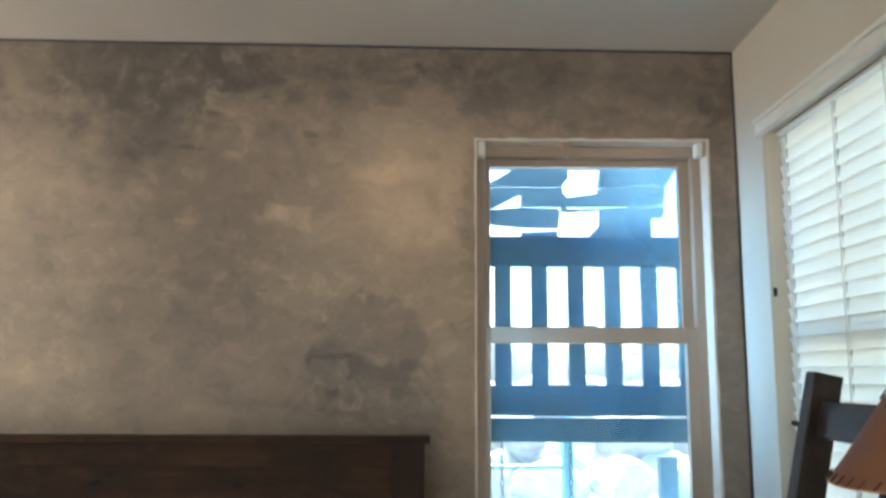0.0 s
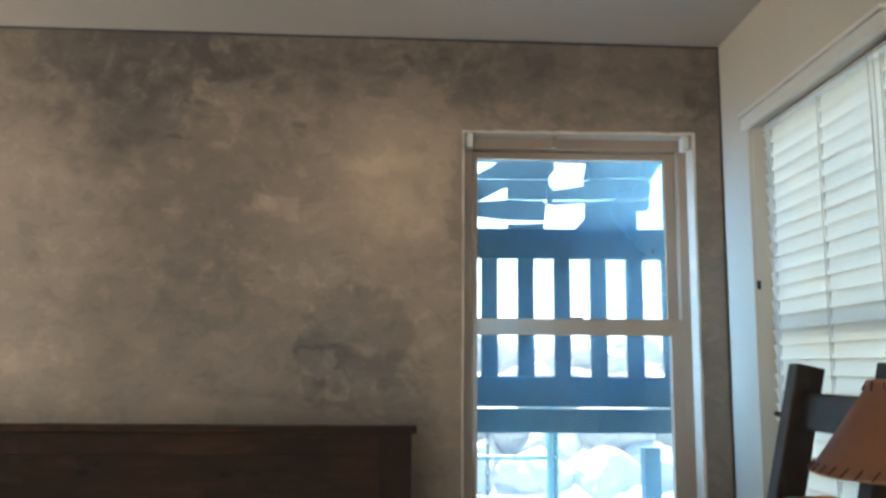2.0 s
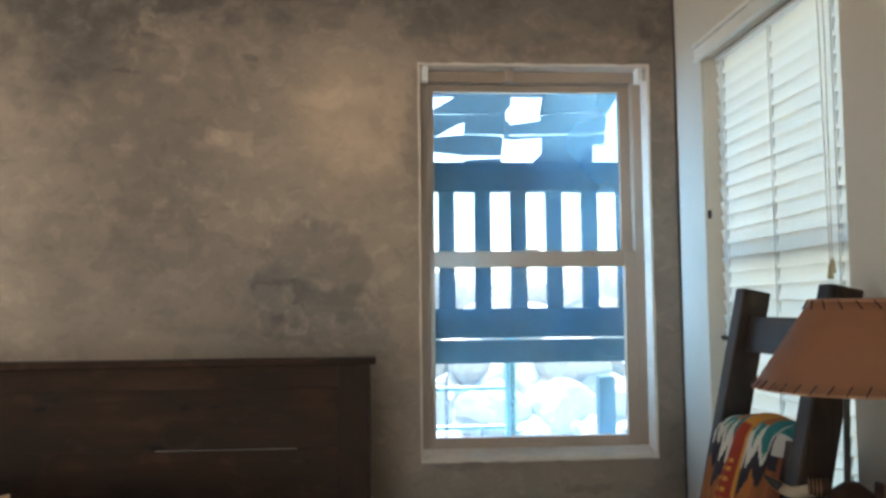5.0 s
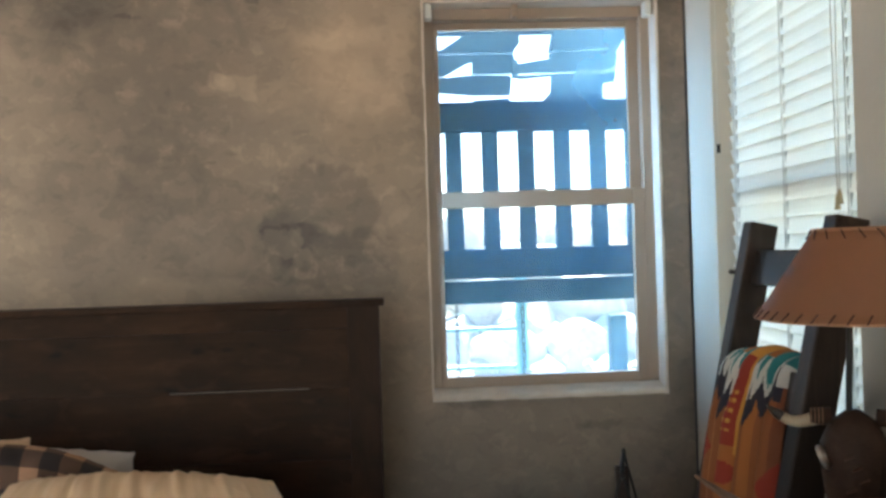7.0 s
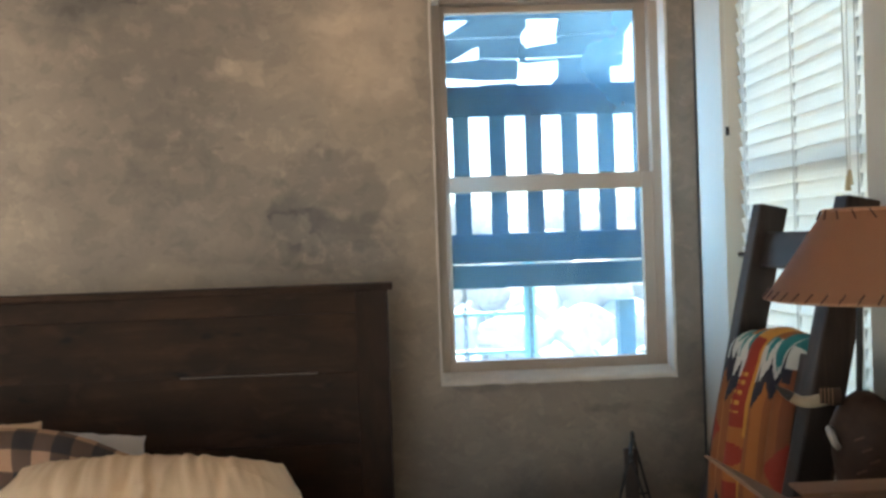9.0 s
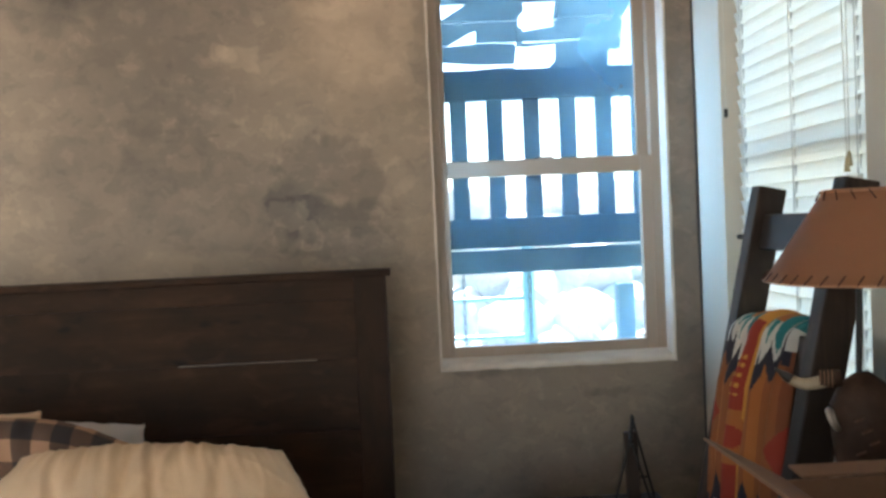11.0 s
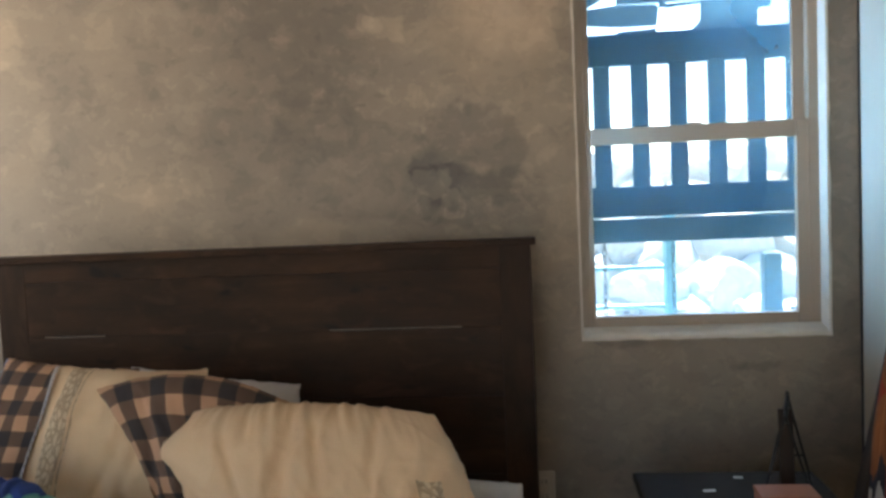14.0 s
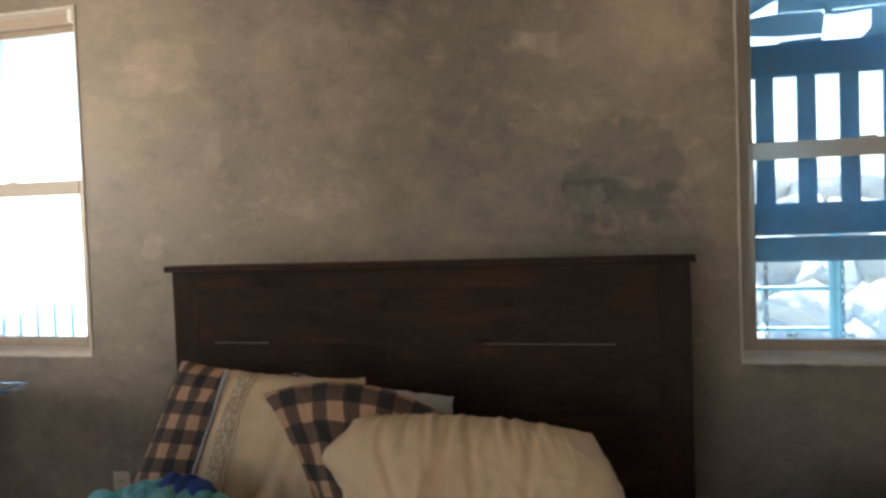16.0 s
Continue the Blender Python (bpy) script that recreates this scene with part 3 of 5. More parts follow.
def hung_window(name, opening, label, seed, glass):
    """A single-hung vinyl window: outer frame, fixed upper sash, lower sash in front of it, lift and brackets."""
    x0, x1, z0, z1 = opening
    w = tagged(thing(name, (x0, NORTH, z0), label, "window"), kind="structure")
    W, Hh = x1 - x0, z1 - z0
    mid = 0.655
    ring = rough_ring(x0, x1, z0, z1, seed)
    bmesh.ops.translate(ring, verts=ring.verts, vec=(-x0, -NORTH, -z0))
    part("plaster_lip", ring, EDGE, w, "rough off-white plaster edge")
    bm = bmesh.new()
    prof = [(0.001, 0.0), (0.001, 0.006), (0.012, 0.014), (0.069, 0.027), (0.069, 0.0)]
    ends = [[bm.verts.new((x, y, z + 0.001)) for y, z in prof] for x in (0.004, W - 0.004)]
    for k in range(5):
        bm.faces.new((ends[0][k], ends[0][(k + 1) % 5], ends[1][(k + 1) % 5], ends[1][k]))
    bm.faces.new(ends[0][::-1])
    bm.faces.new(ends[1])
    part("window_sill", bm, EDGE, w, "sloping off-white plaster sill")
    bm = bmesh.new()
    for a in ((0.002, 0.034, 0.002, Hh - 0.002), (W - 0.034, W - 0.002, 0.002, Hh - 0.002)):
        box(bm, a[0], a[1], 0.070, 0.140, a[2], a[3], 0.003)
    box(bm, 0.034, W - 0.034, 0.070, 0.140, 0.002, 0.026, 0.003)
    box(bm, 0.034, W - 0.034, 0.070, 0.140, Hh - 0.04, Hh - 0.002, 0.003)
    part("window_frame", bm, VINYL, w)
    bm = bmesh.new()
    for a in ((0.034, 0.052), (W - 0.071, W - 0.034)):
        box(bm, a[0], a[1], 0.103, 0.130, mid, Hh - 0.041, 0.002)
    box(bm, 0.0525, W - 0.0715, 0.103, 0.130, Hh - 0.064, Hh - 0.041, 0.002)
    box(bm, 0.0525, W - 0.0715, 0.103, 0.130, mid - 0.02, mid + 0.022, 0.002)
    upper = part("upper_sash", bm, VINYL, w)
    bm = bmesh.new()
    for a in ((0.034, 0.050), (W - 0.072, W - 0.034)):
        box(bm, a[0], a[1], 0.067, 0.100, 0.027, mid + 0.018, 0.003)
    box(bm, 0.0505, W - 0.0725, 0.067, 0.100, 0.027, 0.062, 0.003)
    box(bm, 0.0505, W - 0.0725, 0.067, 0.100, mid - 0.034, mid + 0.018, 0.003)
    lower = part("lower_sash", bm, VINYL, w)
    part("lift_handle", boxed(W / 2 - 0.03, W / 2 + 0.05, 0.053, 0.067, 0.040, 0.050, 0.003), VINYL, lower)
    part("sash_lock", boxed(W / 2 - 0.025, W / 2 + 0.02, 0.066, 0.085, mid + 0.018, mid + 0.026, 0.003), VINYL, lower)
    g = part("pane", boxed(0.052, W - 0.071, 0.114, 0.118, mid + 0.02, Hh - 0.063), glass, w)
    g2 = part("pane", boxed(0.049, W - 0.071, 0.081, 0.085, 0.060, mid - 0.033), glass, w)
    g.visible_shadow = g2.visible_shadow = False
    for bx in (W * 0.20, W * 0.43, W * 0.90):
        part("screen_clip", boxed(bx - 0.012, bx + 0.012, 0.104, 0.110, 0.064, 0.074, 0.002), VALANCE, lower, "white plastic screen clip")
    for bx in (0.012, W - 0.03):
        part("blind_bracket", boxed(bx - 0.004, bx + 0.018, 0.002, 0.045, Hh - 0.052, Hh - 0.004, 0.003), VALANCE, w, "white plastic blind bracket")
    part("blind_clip", boxed(W * 0.385, W * 0.385 + 0.020, 0.02, 0.06, Hh - 0.045, Hh - 0.004, 0.003), VINYL, w, "tan plastic clip")
    return w


hung_window("window_1", WIN, "tan vinyl sash window in a rough plaster opening", 3, PANE_HAZED)
hung_window("window_2", WIN_LEFT, "tan vinyl sash window with a bright view of a railing", 5, PANE)

# side window behind the blind
y0, y1, z0, z1 = SIDE
w3 = tagged(thing("window_3", (EAST, y0, z0), "white-framed side window behind a slatted blind", "window"), kind="structure")
bm = bmesh.new()
D, Hs = y1 - y0, z1 - z0
for a in ((0.002, 0.04), (D - 0.04, D - 0.002)):
    box(bm, 0.09, 0.14, a[0], a[1], 0.002, Hs - 0.002, 0.003)
for a in ((0.002, 0.04), (Hs / 2 - 0.02, Hs / 2 + 0.02), (Hs - 0.04, Hs - 0.002)):
    box(bm, 0.092, 0.138, 0.04, D - 0.04, a[0], a[1], 0.003)
part("window_frame", bm, VALANCE, w3)
for a, b in ((0.038, Hs / 2 - 0.018), (Hs / 2 + 0.018, Hs - 0.038)):
    part("pane", boxed(0.112, 0.116, 0.038, D - 0.038, a, b), PANE, w3).visible_shadow = False


def venetian_blind():
    """Two-inch slats tilted nearly shut on ladder cords, a moulded valance, lift cords and tassels."""
    y0, y1, z0, z1 = SIDE
    b = thing("venetian_blind", (EAST, y0, z0), "white slatted venetian blind lowered and nearly shut", "blind")
    D, Hs = y1 - y0, z1 - z0
    bm = boxed(-0.016, -0.001, -0.012, D + 0.014, Hs - 0.014, Hs + 0.028, 0.003)
    va = part("valance", bm, VALANCE, b, "moulded white valance")
    part("cap_moulding", boxed(-0.024, -0.0015, -0.016, D + 0.018, Hs + 0.0285, Hs + 0.040, 0.003), VALANCE, va)
    part("bead", boxed(-0.020, -0.0165, -0.012, D + 0.014, Hs - 0.012, Hs - 0.006, 0.001), VALANCE, va)
    part("headrail", boxed(0.040, 0.084, 0.006, D - 0.006, Hs - 0.015, Hs - 0.003, 0.002), VALANCE, b)
    pitch, wide, tilt = 0.0425, 0.050, radians(76)
    n = int((Hs - 0.035) / pitch)
    rng = random.Random(4)
    me = None
    for i in range(n):
        if me is None:
            bm = bmesh.new()
            rows = []
            for k in range(5):
                s = (k / 4 - 0.5) * wide
                c = 0.0022 * (1 - (2 * s / wide) ** 2)
                rows.append([(s, c), (s, c - 0.0026)])
            vs = [[[bm.verts.new((r[j][0], yy, r[j][1])) for j in (0, 1)] for r in rows] for yy in (0.008, D - 0.008)]
            for k in range(4):
                bm.faces.new((vs[0][k][0], vs[0][k + 1][0], vs[1][k + 1][0], vs[1][k][0]))
                bm.faces.new((vs[0][k][1], vs[1][k][1], vs[1][k + 1][1], vs[0][k + 1][1]))
                for e in (0, 1):
                    bm.faces.new((vs[e][k][0], vs[e][k][1], vs[e][k + 1][1], vs[e][k + 1][0]))
            for k in (0, 4):
                bm.faces.new((vs[0][k][0], vs[1][k][0], vs[1][k][1], vs[0][k][1]))
            ob = part("slat", bm, BLIND, b)
            me = ob.data
        else:
            ob = new("slat", me)
            ob.parent = b
        t = tilt + rng.uniform(-0.015, 0.015)
        ob.matrix_local = Matrix.Translation((0.052, 0, 0.062 + i * pitch)) @ Matrix.Rotation(t, 4, "Y") @ Matrix.Rotation(rng.uniform(-0.0015, 0.0015), 4, "X")
    part("bottom_rail", boxed(0.030, 0.074, 0.006, D - 0.006, 0.008, 0.028, 0.004), VALANCE, b)
    for yy in (0.085, D / 2, D - 0.085):
        for xx in (0.028, 0.078):
            bm = tubed([(xx, yy, 0.02), (xx, yy, Hs - 0.03)], 0.0016, 6)
            if xx < 0.05:
                # grey wedges at each slat stand in for the shade beside the cord
                for i in range(n):
                    z = 0.062 + i * pitch
                    tube(bm, [(0.036, yy + 0.001, z + 0.020), (0.038, yy + 0.007, z + 0.006), (0.040, yy + 0.011, z - 0.010)], [0.0034, 0.0022, 0.0008], 5)
            part("ladder_cord", bm, CORD_AND_SHADE, b)
    for k, yy in enumerate((0.045, 0.06)):
        part("lift_cord", tubed([(-0.012 - 0.004 * k, yy, Hs - 0.04), (-0.012 - 0.004 * k, yy - 0.004, 1.1), (-0.012 - 0.004 * k, yy - 0.012 * k, 0.585)], 0.0014, 6), CORD, b)
        part("tassel", tubed([(-0.012 - 0.004 * k, yy - 0.012 * k, 0.598 - 0.012 * k), (-0.012 - 0.004 * k, yy - 0.012 * k, 0.575 - 0.012 * k), (-0.012 - 0.004 * k, yy - 0.012 * k, 0.566 - 0.012 * k)], [0.003, 0.006, 0.007], 10), TASSEL, b)
    part("tilt_cord", tubed([(-0.01, D - 0.06, Hs - 0.04), (-0.01, D - 0.06, 0.77)], 0.0012, 6), CORD, b)
    part("tilt_toggle", tubed([(-0.01, D - 0.06, 0.78), (-0.01, D - 0.06, 0.755)], 0.006, 8), IRON, b)
    return b


venetian_blind()


def outlet(x, z, label):
    o = thing("wall_outlet", (x, NORTH, z), label, "outlet", "wall outlets")
    part("plate", boxed(-0.036, 0.036, -0.008, -0.001, -0.058, 0.058, 0.003), PLATE, o)
    for dz in (-0.024, 0.024):
        s = part("socket", boxed(-0.017, 0.017, -0.012, -0.008, dz - 0.014, dz + 0.014, 0.002), PLATE, o)
        for dx in (-0.007, 0.007):
            part("slot", boxed(dx - 0.0012, dx + 0.0012, -0.0135, -0.0115, dz - 0.005, dz + 0.005), SEAM, s)


outlet(-1.84, 0.372, "almond plastic wall outlet low on plaster")
outlet(0.255, 0.385, "almond plastic wall outlet beside the bed")


# ---- bed ----
def bed():
    HY = 2.25
    b = thing("bed", (-0.529, HY, 0), "dark-stained plank bed with a tall plain headboard", "bed")
    hw = 0.783
    post = 0.085
    head = part("headboard_cap", boxed(-hw, hw, -0.012, 0.055, 1.211, 1.229, 0.003), DARKWOOD, b)
    for s in (-1, 1):
        part("headboard_post", boxed(s * (hw - 0.014) - (post if s > 0 else 0), s * (hw - 0.014) + (post if s < 0 else 0), 0.0132, 0.045, 0.0, 1.2105, 0.0008), DARKWOOD_UP, b)
    a = hw - 0.014 - post - 0.0003
    part("headboard_plank", boxed(-a, a, 0.0125, 0.036, 1.152, 1.2105, 0.0008), DARKWOOD, b)
    part("headboard_plank", boxed(-a, a, 0.0135, 0.027, 0.9935, 1.1515, 0.0006), DARKWOOD, b)
    bm = boxed(-a, a, 0.013, 0.026, 0.80, 0.9910, 0.0006)
    part("headboard_plank", bm, DARKWOOD, b)
    part("headboard_plank", boxed(-a, a, 0.014, 0.036, 0.58, 0.7985, 0.002), DARKWOOD, b)
    part("headboard_plank", boxed(-a, a, 0.014, 0.036, 0.34, 0.5785, 0.002), DARKWOOD, b)
    # the joint is shut with filler but for two open stretches
    for x0, x1 in ((-a, -0.637), (-0.452, 0.205), (0.575, a)):
        part("joint_filler", boxed(x0, x1, 0.0150, 0.034, 0.9905, 0.9945), DARKWOOD, b)
    # pale strips in the open stretches stand for light from behind the headboard
    for x0, x1 in ((-0.637, -0.452), (0.205, 0.575)):
        part("raw_edge", boxed(x0 + 0.002, x1 - 0.002, 0.0150, 0.022, 0.9905, 0.9922), SLIT_LIGHT, b, "pale strip standing for light through the joint")
    for s in (-1, 1):
        part("side_rail", boxed(s * 0.71 - 0.015, s * 0.71 + 0.015, -1.98, 0.003, 0.16, 0.36, 0.004), DARKWOOD, b)
    part("foot_board", boxed(-0.74, 0.74, -2.03, -1.985, 0.0, 0.5, 0.004), DARKWOOD, b)
    return b


bed()
m_ = thing("mattress", (-0.523, 1.2, 0.30), "mattress with white fitted sheet on the bed", "mattress")
part("ticking", boxed(-0.68, 0.68, -0.97, 0.965, 0.0, 0.30, 0.05), WHITE_COTTON, m_, smooth=True)


def cushion_grid(corners, mid, lean, t, nx=64, ny=48, seed=1, wrinkle=0.006, pinch=0.05, rounded=0.0, folds=(), gathers=0.0, crown=0.0, crease=0.0, ear=0.0, ear_at=0.0):
    """A stuffed pillow with four corners given as (x, z): top left, top right, bottom right, bottom left, on a plane
    that leans back by lean degrees and passes y = mid at half height. Returns a function of (u, v, side, lift)."""
    tl, tr, br, bl = [Vector(c) for c in corners]
    zc = (tl.y + tr.y + br.y + bl.y) / 4
    wide, high = ((tr - tl).length + (br - bl).length) / 2, ((tl - bl).length + (tr - br).length) / 2
    tan = math.tan(radians(lean))
    normal = Vector((0, -math.cos(radians(lean)), math.sin(radians(lean))))
    off = Vector((seed * 7.3, seed * 3.1, 0))

    def at(u, v, side, lift=0.0):
        a, b = u * math.sqrt(1 - rounded * v * v / 2), v * math.sqrt(1 - rounded * u * u / 2)
        a *= 1 - pinch * (1 - v * v) * u * u
        b *= 1 - pinch * (1 - u * u) * v * v
        p, q = (a + 1) / 2, (b + 1) / 2
        flat = (bl * (1 - p) + br * p) * (1 - q) + (tl * (1 - p) + tr * p) * q
        flat = flat + Vector((0, crown * (1 - u * u) * max(0.0, v)))
        flat = flat - Vector((ear * max(0.0, -u) ** 4 * math.exp(-((v - ear_at) / 0.30) ** 2), 0))
        bulge = max(0.0, (1 - abs(u) ** 3.0) * (1 - abs(v) ** 3.0)) ** 0.52
        loc = Vector((u * wide / 2, v * high / 2, 0))
        n1 = noise.fractal(loc * 10 + off, 1.0, 2.0, 3)
        n2 = noise.noise(Vector((loc.x * 26 + 3 * loc.y, loc.y * 6, seed)) + off)
        n3 = noise.noise(Vector((loc.x * 60, loc.y * 9, seed + 4.0)))
        h = t / 2 * bulge + wrinkle * bulge ** 0.5 * (1.5 * n1 + 0.7 * n2)
        h += gathers * n3 * max(0.0, v) ** 2 * (1 - u * u) + gathers * 0.5 * n2 * max(0.0, -v)
        if crease:
            warp = 0.02 * noise.noise_vector(loc * 14 + off)
            for ang, k in ((0.25, 1.0), (-0.45, 0.8), (1.2, 0.45)):
                p1 = (loc.x + warp.x) * math.cos(ang) + (loc.y + warp.y) * math.sin(ang)
                p2 = (loc.y + warp.y) * math.cos(ang) - (loc.x + warp.x) * math.sin(ang)
                ridge = 1 - abs(noise.noise(Vector((p1 * 17, p2 * 5.5, seed + ang * 9))))
                where = max(0.0, 0.35 + noise.noise(Vector((loc.x * 6, loc.y * 6, ang * 5 + seed))))
                h += crease * k * ridge ** 9 * where * bulge
        for fx, fy, fa, fr, fd, fw in folds:
            d = (loc.x - fx) * math.sin(fa) - (loc.y - fy) * math.cos(fa)
            g = (loc.x - fx) * math.cos(fa) + (loc.y - fy) * math.sin(fa)
            h -= fd * math.exp(-(d / fw) ** 2) * math.exp(-(g / fr) ** 2)
        base = Vector((flat.x, mid + (flat.y - zc) * tan, flat.y))
        if max(abs(u), abs(v)) > 0.985:
            base += Vector((noise.noise(loc * 45 + off), 0, noise.noise(loc * 50 - off))) * 0.004
        return base + normal * (side * h + lift), (u * wide / 2, v * high / 2)

    verts, uvs, faces = [], [], []
    row = nx + 1
    for k, side in enumerate((1, -1)):
        for j in range(ny + 1):
            for i in range(row):
                # rows crowd towards the seams
                u, v = math.sin((2 * i / nx - 1) * math.pi / 2), math.sin((2 * j / ny - 1) * math.pi / 2)
                p, q = at(u, v, side)
                verts.append(p)
                uvs.append((q[0] + 3 * k, q[1]))
        base = k * row * (ny + 1)
        for j in range(ny):
            for i in range(nx):
                f = [base + j * row + i, base + j * row + i + 1, base + (j + 1) * row + i + 1, base + (j + 1) * row + i]
                faces.append(f if k == 0 else f[::-1])
    return at, verts, faces, uvs


def pillow(mat, corners, mid, lean, t, label, **kw):
    at, verts, faces, uvs = cushion_grid(corners, mid, lean, t, **kw)
    o = Vector((sum(c[0] for c in corners) / 4, mid, min(c[1] for c in corners)))
    e = thing("pillow", o, label, "pillow", "pillows on the bed")
    grid_part("cover", [v - o for v in verts], faces, mat, e, uvs=uvs)
    return e, at, o


def band(e, at, o, u0, u1, v0, v1, lift, mat, name, label, nu=10, nv=50, wave=0.0):
    """A strip of trimming sewn on a pillow's face."""
    verts, faces, uvs = [], [], []
    for j in range(nv + 1):
        for i in range(nu + 1):
            p, q = at(u0 + (u1 - u0) * i / nu, v0 + (v1 - v0) * j / nv, 1, lift + (wave * math.sin(j * 1.7) if i in (0, nu) else 0))
            verts.append(p - o)
            uvs.append(q)
    for j in range(nv):
        for i in range(nu):
            a = j * (nu + 1) + i
            faces.append((a, a + 1, a + nu + 2, a + nu + 1))
    return grid_part(name, verts, faces, mat, e, label, uvs)


e, at, o = pillow(CHECK, [(-1.175, 0.965), (-0.80, 0.93), (-0.82, 0.60), (-1.28, 0.60)], 2.03, 22, 0.13, "black and tan buffalo-check pillow leaning on the headboard", seed=1, folds=[(-0.05, 0.1, 0.4, 0.2, 0.008, 0.015)])
# the bluish light on this pillow's left edge is a coloured strip
band(e, at, o, -0.995, -0.955, -0.98, 0.98, 0.004, BLUE_EDGE_LIGHT, "piping", "blue-grey strip standing for light along the edge", 3)
e, at, o = pillow(LINEN, [(-0.99, 0.955), (-0.585, 0.938), (-0.54, 0.60), (-1.065, 0.60)], 1.955, 24, 0.14, "cream cotton pillow with an embroidered band along one end", seed=2, crease=0.010, nx=110, ny=90, folds=[(0.08, -0.02, 1.3, 0.16, 0.010, 0.016), (0.16, 0.05, 1.8, 0.14, 0.008, 0.013), (-0.02, -0.12, 1.1, 0.12, 0.008, 0.012)])
band(e, at, o, -0.72, -0.49, -0.97, 0.97, 0.003, LACE, "embroidered_band", "beige embroidered lace band")
band(e, at, o, -0.455, -0.435, -0.97, 0.97, 0.003, LACE, "seam_line", "", 3)
band(e, at, o, -1.0, -0.90, -0.97, 0.97, 0.012, WHITE_COTTON, "ruffle", "white ruffled edge", 5, 80, 0.004)
pillow(WHITE_COTTON, [(-0.85, 0.925), (-0.375, 0.872), (-0.36, 0.62), (-0.85, 0.62)], 2.09, 20, 0.10, "plain white pillow behind the others", seed=3)
pillow(CHECK, [(-0.838, 0.910), (-0.28, 0.84), (-0.30, 0.60), (-0.60, 0.60)], 1.855, 26, 0.16, "rumpled buffalo-check pillow with a drawn-out corner", seed=4, pinch=0.10, crown=0.075, wrinkle=0.010, crease=0.014, nx=110, ny=80, folds=[(-0.16, 0.0, 1.2, 0.14, 0.016, 0.02), (-0.20, -0.06, 0.5, 0.06, 0.016, 0.015)])
e, at, o = pillow(LINEN_FRONT, [(-0.560, 0.905), (0.040, 0.888), (0.15, 0.60), (-0.470, 0.60)], 1.70, 34, 0.20, "large cream pillow with loose wrinkled cover lying in front", seed=5, ear=0.055, ear_at=0.42, rounded=0.36, pinch=-0.02, wrinkle=0.004, gathers=0.020, crease=0.011, nx=150, ny=110,
                  folds=[(-0.06, 0.04, 1.25, 0.13, 0.022, 0.014), (0.01, 0.05, 1.42, 0.12, 0.016, 0.011), (-0.22, -0.08, 2.25, 0.10, 0.022, 0.016), (-0.03, -0.10, 0.9, 0.10, 0.018, 0.013), (0.13, 0.04, 1.2, 0.12, 0.016, 0.012),
                         (0.20, -0.05, 1.05, 0.11, 0.020, 0.014), (-0.14, 0.11, 1.5, 0.05, 0.012, 0.009), (-0.18, 0.02, 1.75, 0.10, 0.012, 0.011), (0.06, 0.12, 1.5, 0.05, 0.012, 0.008), (0.09, -0.09, 0.7, 0.08, 0.014, 0.011), (-0.10, -0.02, 1.1, 0.09, 0.013, 0.010)])
band(e, at, o, 0.66, 0.82, -0.36, -0.04, 0.002, LACE, "embroidery", "beige embroidered corner", 10, 14)


pillow(WHITE_COTTON, [(-0.12, 0.705), (0.215, 0.685), (0.205, 0.60), (-0.12, 0.60)], 1.87, 30, 0.10, "white pillow corner under the large cream pillow", seed=6, rounded=0.3)


def fleece_bundle():
    e = thing("fleece_blanket", (-0.94, 1.60, 0.594), "crumpled teal and royal blue fleece blanket on the bed", "blanket")
    lumps = [(-0.12, 0.0, 0.07, 0.085, FLEECE), (-0.04, 0.03, 0.10, 0.075, FLEECE), (0.03, -0.02, 0.10, 0.080, FLEECE), (0.10, 0.03, 0.09, 0.070, FLEECE), (0.035, 0.06, 0.125, 0.062, FLEECE_BLUE), (-0.02, -0.07, 0.06, 0.085, FLEECE),
             (0.17, 0.0, 0.07, 0.075, FLEECE), (0.12, -0.07, 0.06, 0.070, FLEECE_BLUE), (0.19, 0.05, 0.05, 0.060, FLEECE), (-0.17, 0.05, 0.05, 0.060, FLEECE_BLUE)]
    for k, (x, y, z, r, mat) in enumerate(lumps):
        bm = bmesh.new()
        bmesh.ops.create_icosphere(bm, subdivisions=5, radius=r)
        for v in bm.verts:
            q = v.co + 0.045 * noise.noise_vector(v.co * 13 + Vector((k * 3, 0, 0)))
            pleat = abs(math.sin((q.x * 0.8 + q.y * 0.5 + q.z * (0.7 if k % 2 else -0.6)) * 78 + 2 * k))
            n = noise.fractal(v.co * 14 + Vector((k * 3, 0, 0)), 1.0, 2.0, 4)
            v.co *= 1 + 0.16 * n + 0.24 * pleat ** 0.6
            v.co.z = max(v.co.z * 0.85, -z)
        bmesh.ops.translate(bm, verts=bm.verts, vec=(x, y, z))
        part("fold", bm, mat, e, smooth=True)
    return e


fleece_bundle()


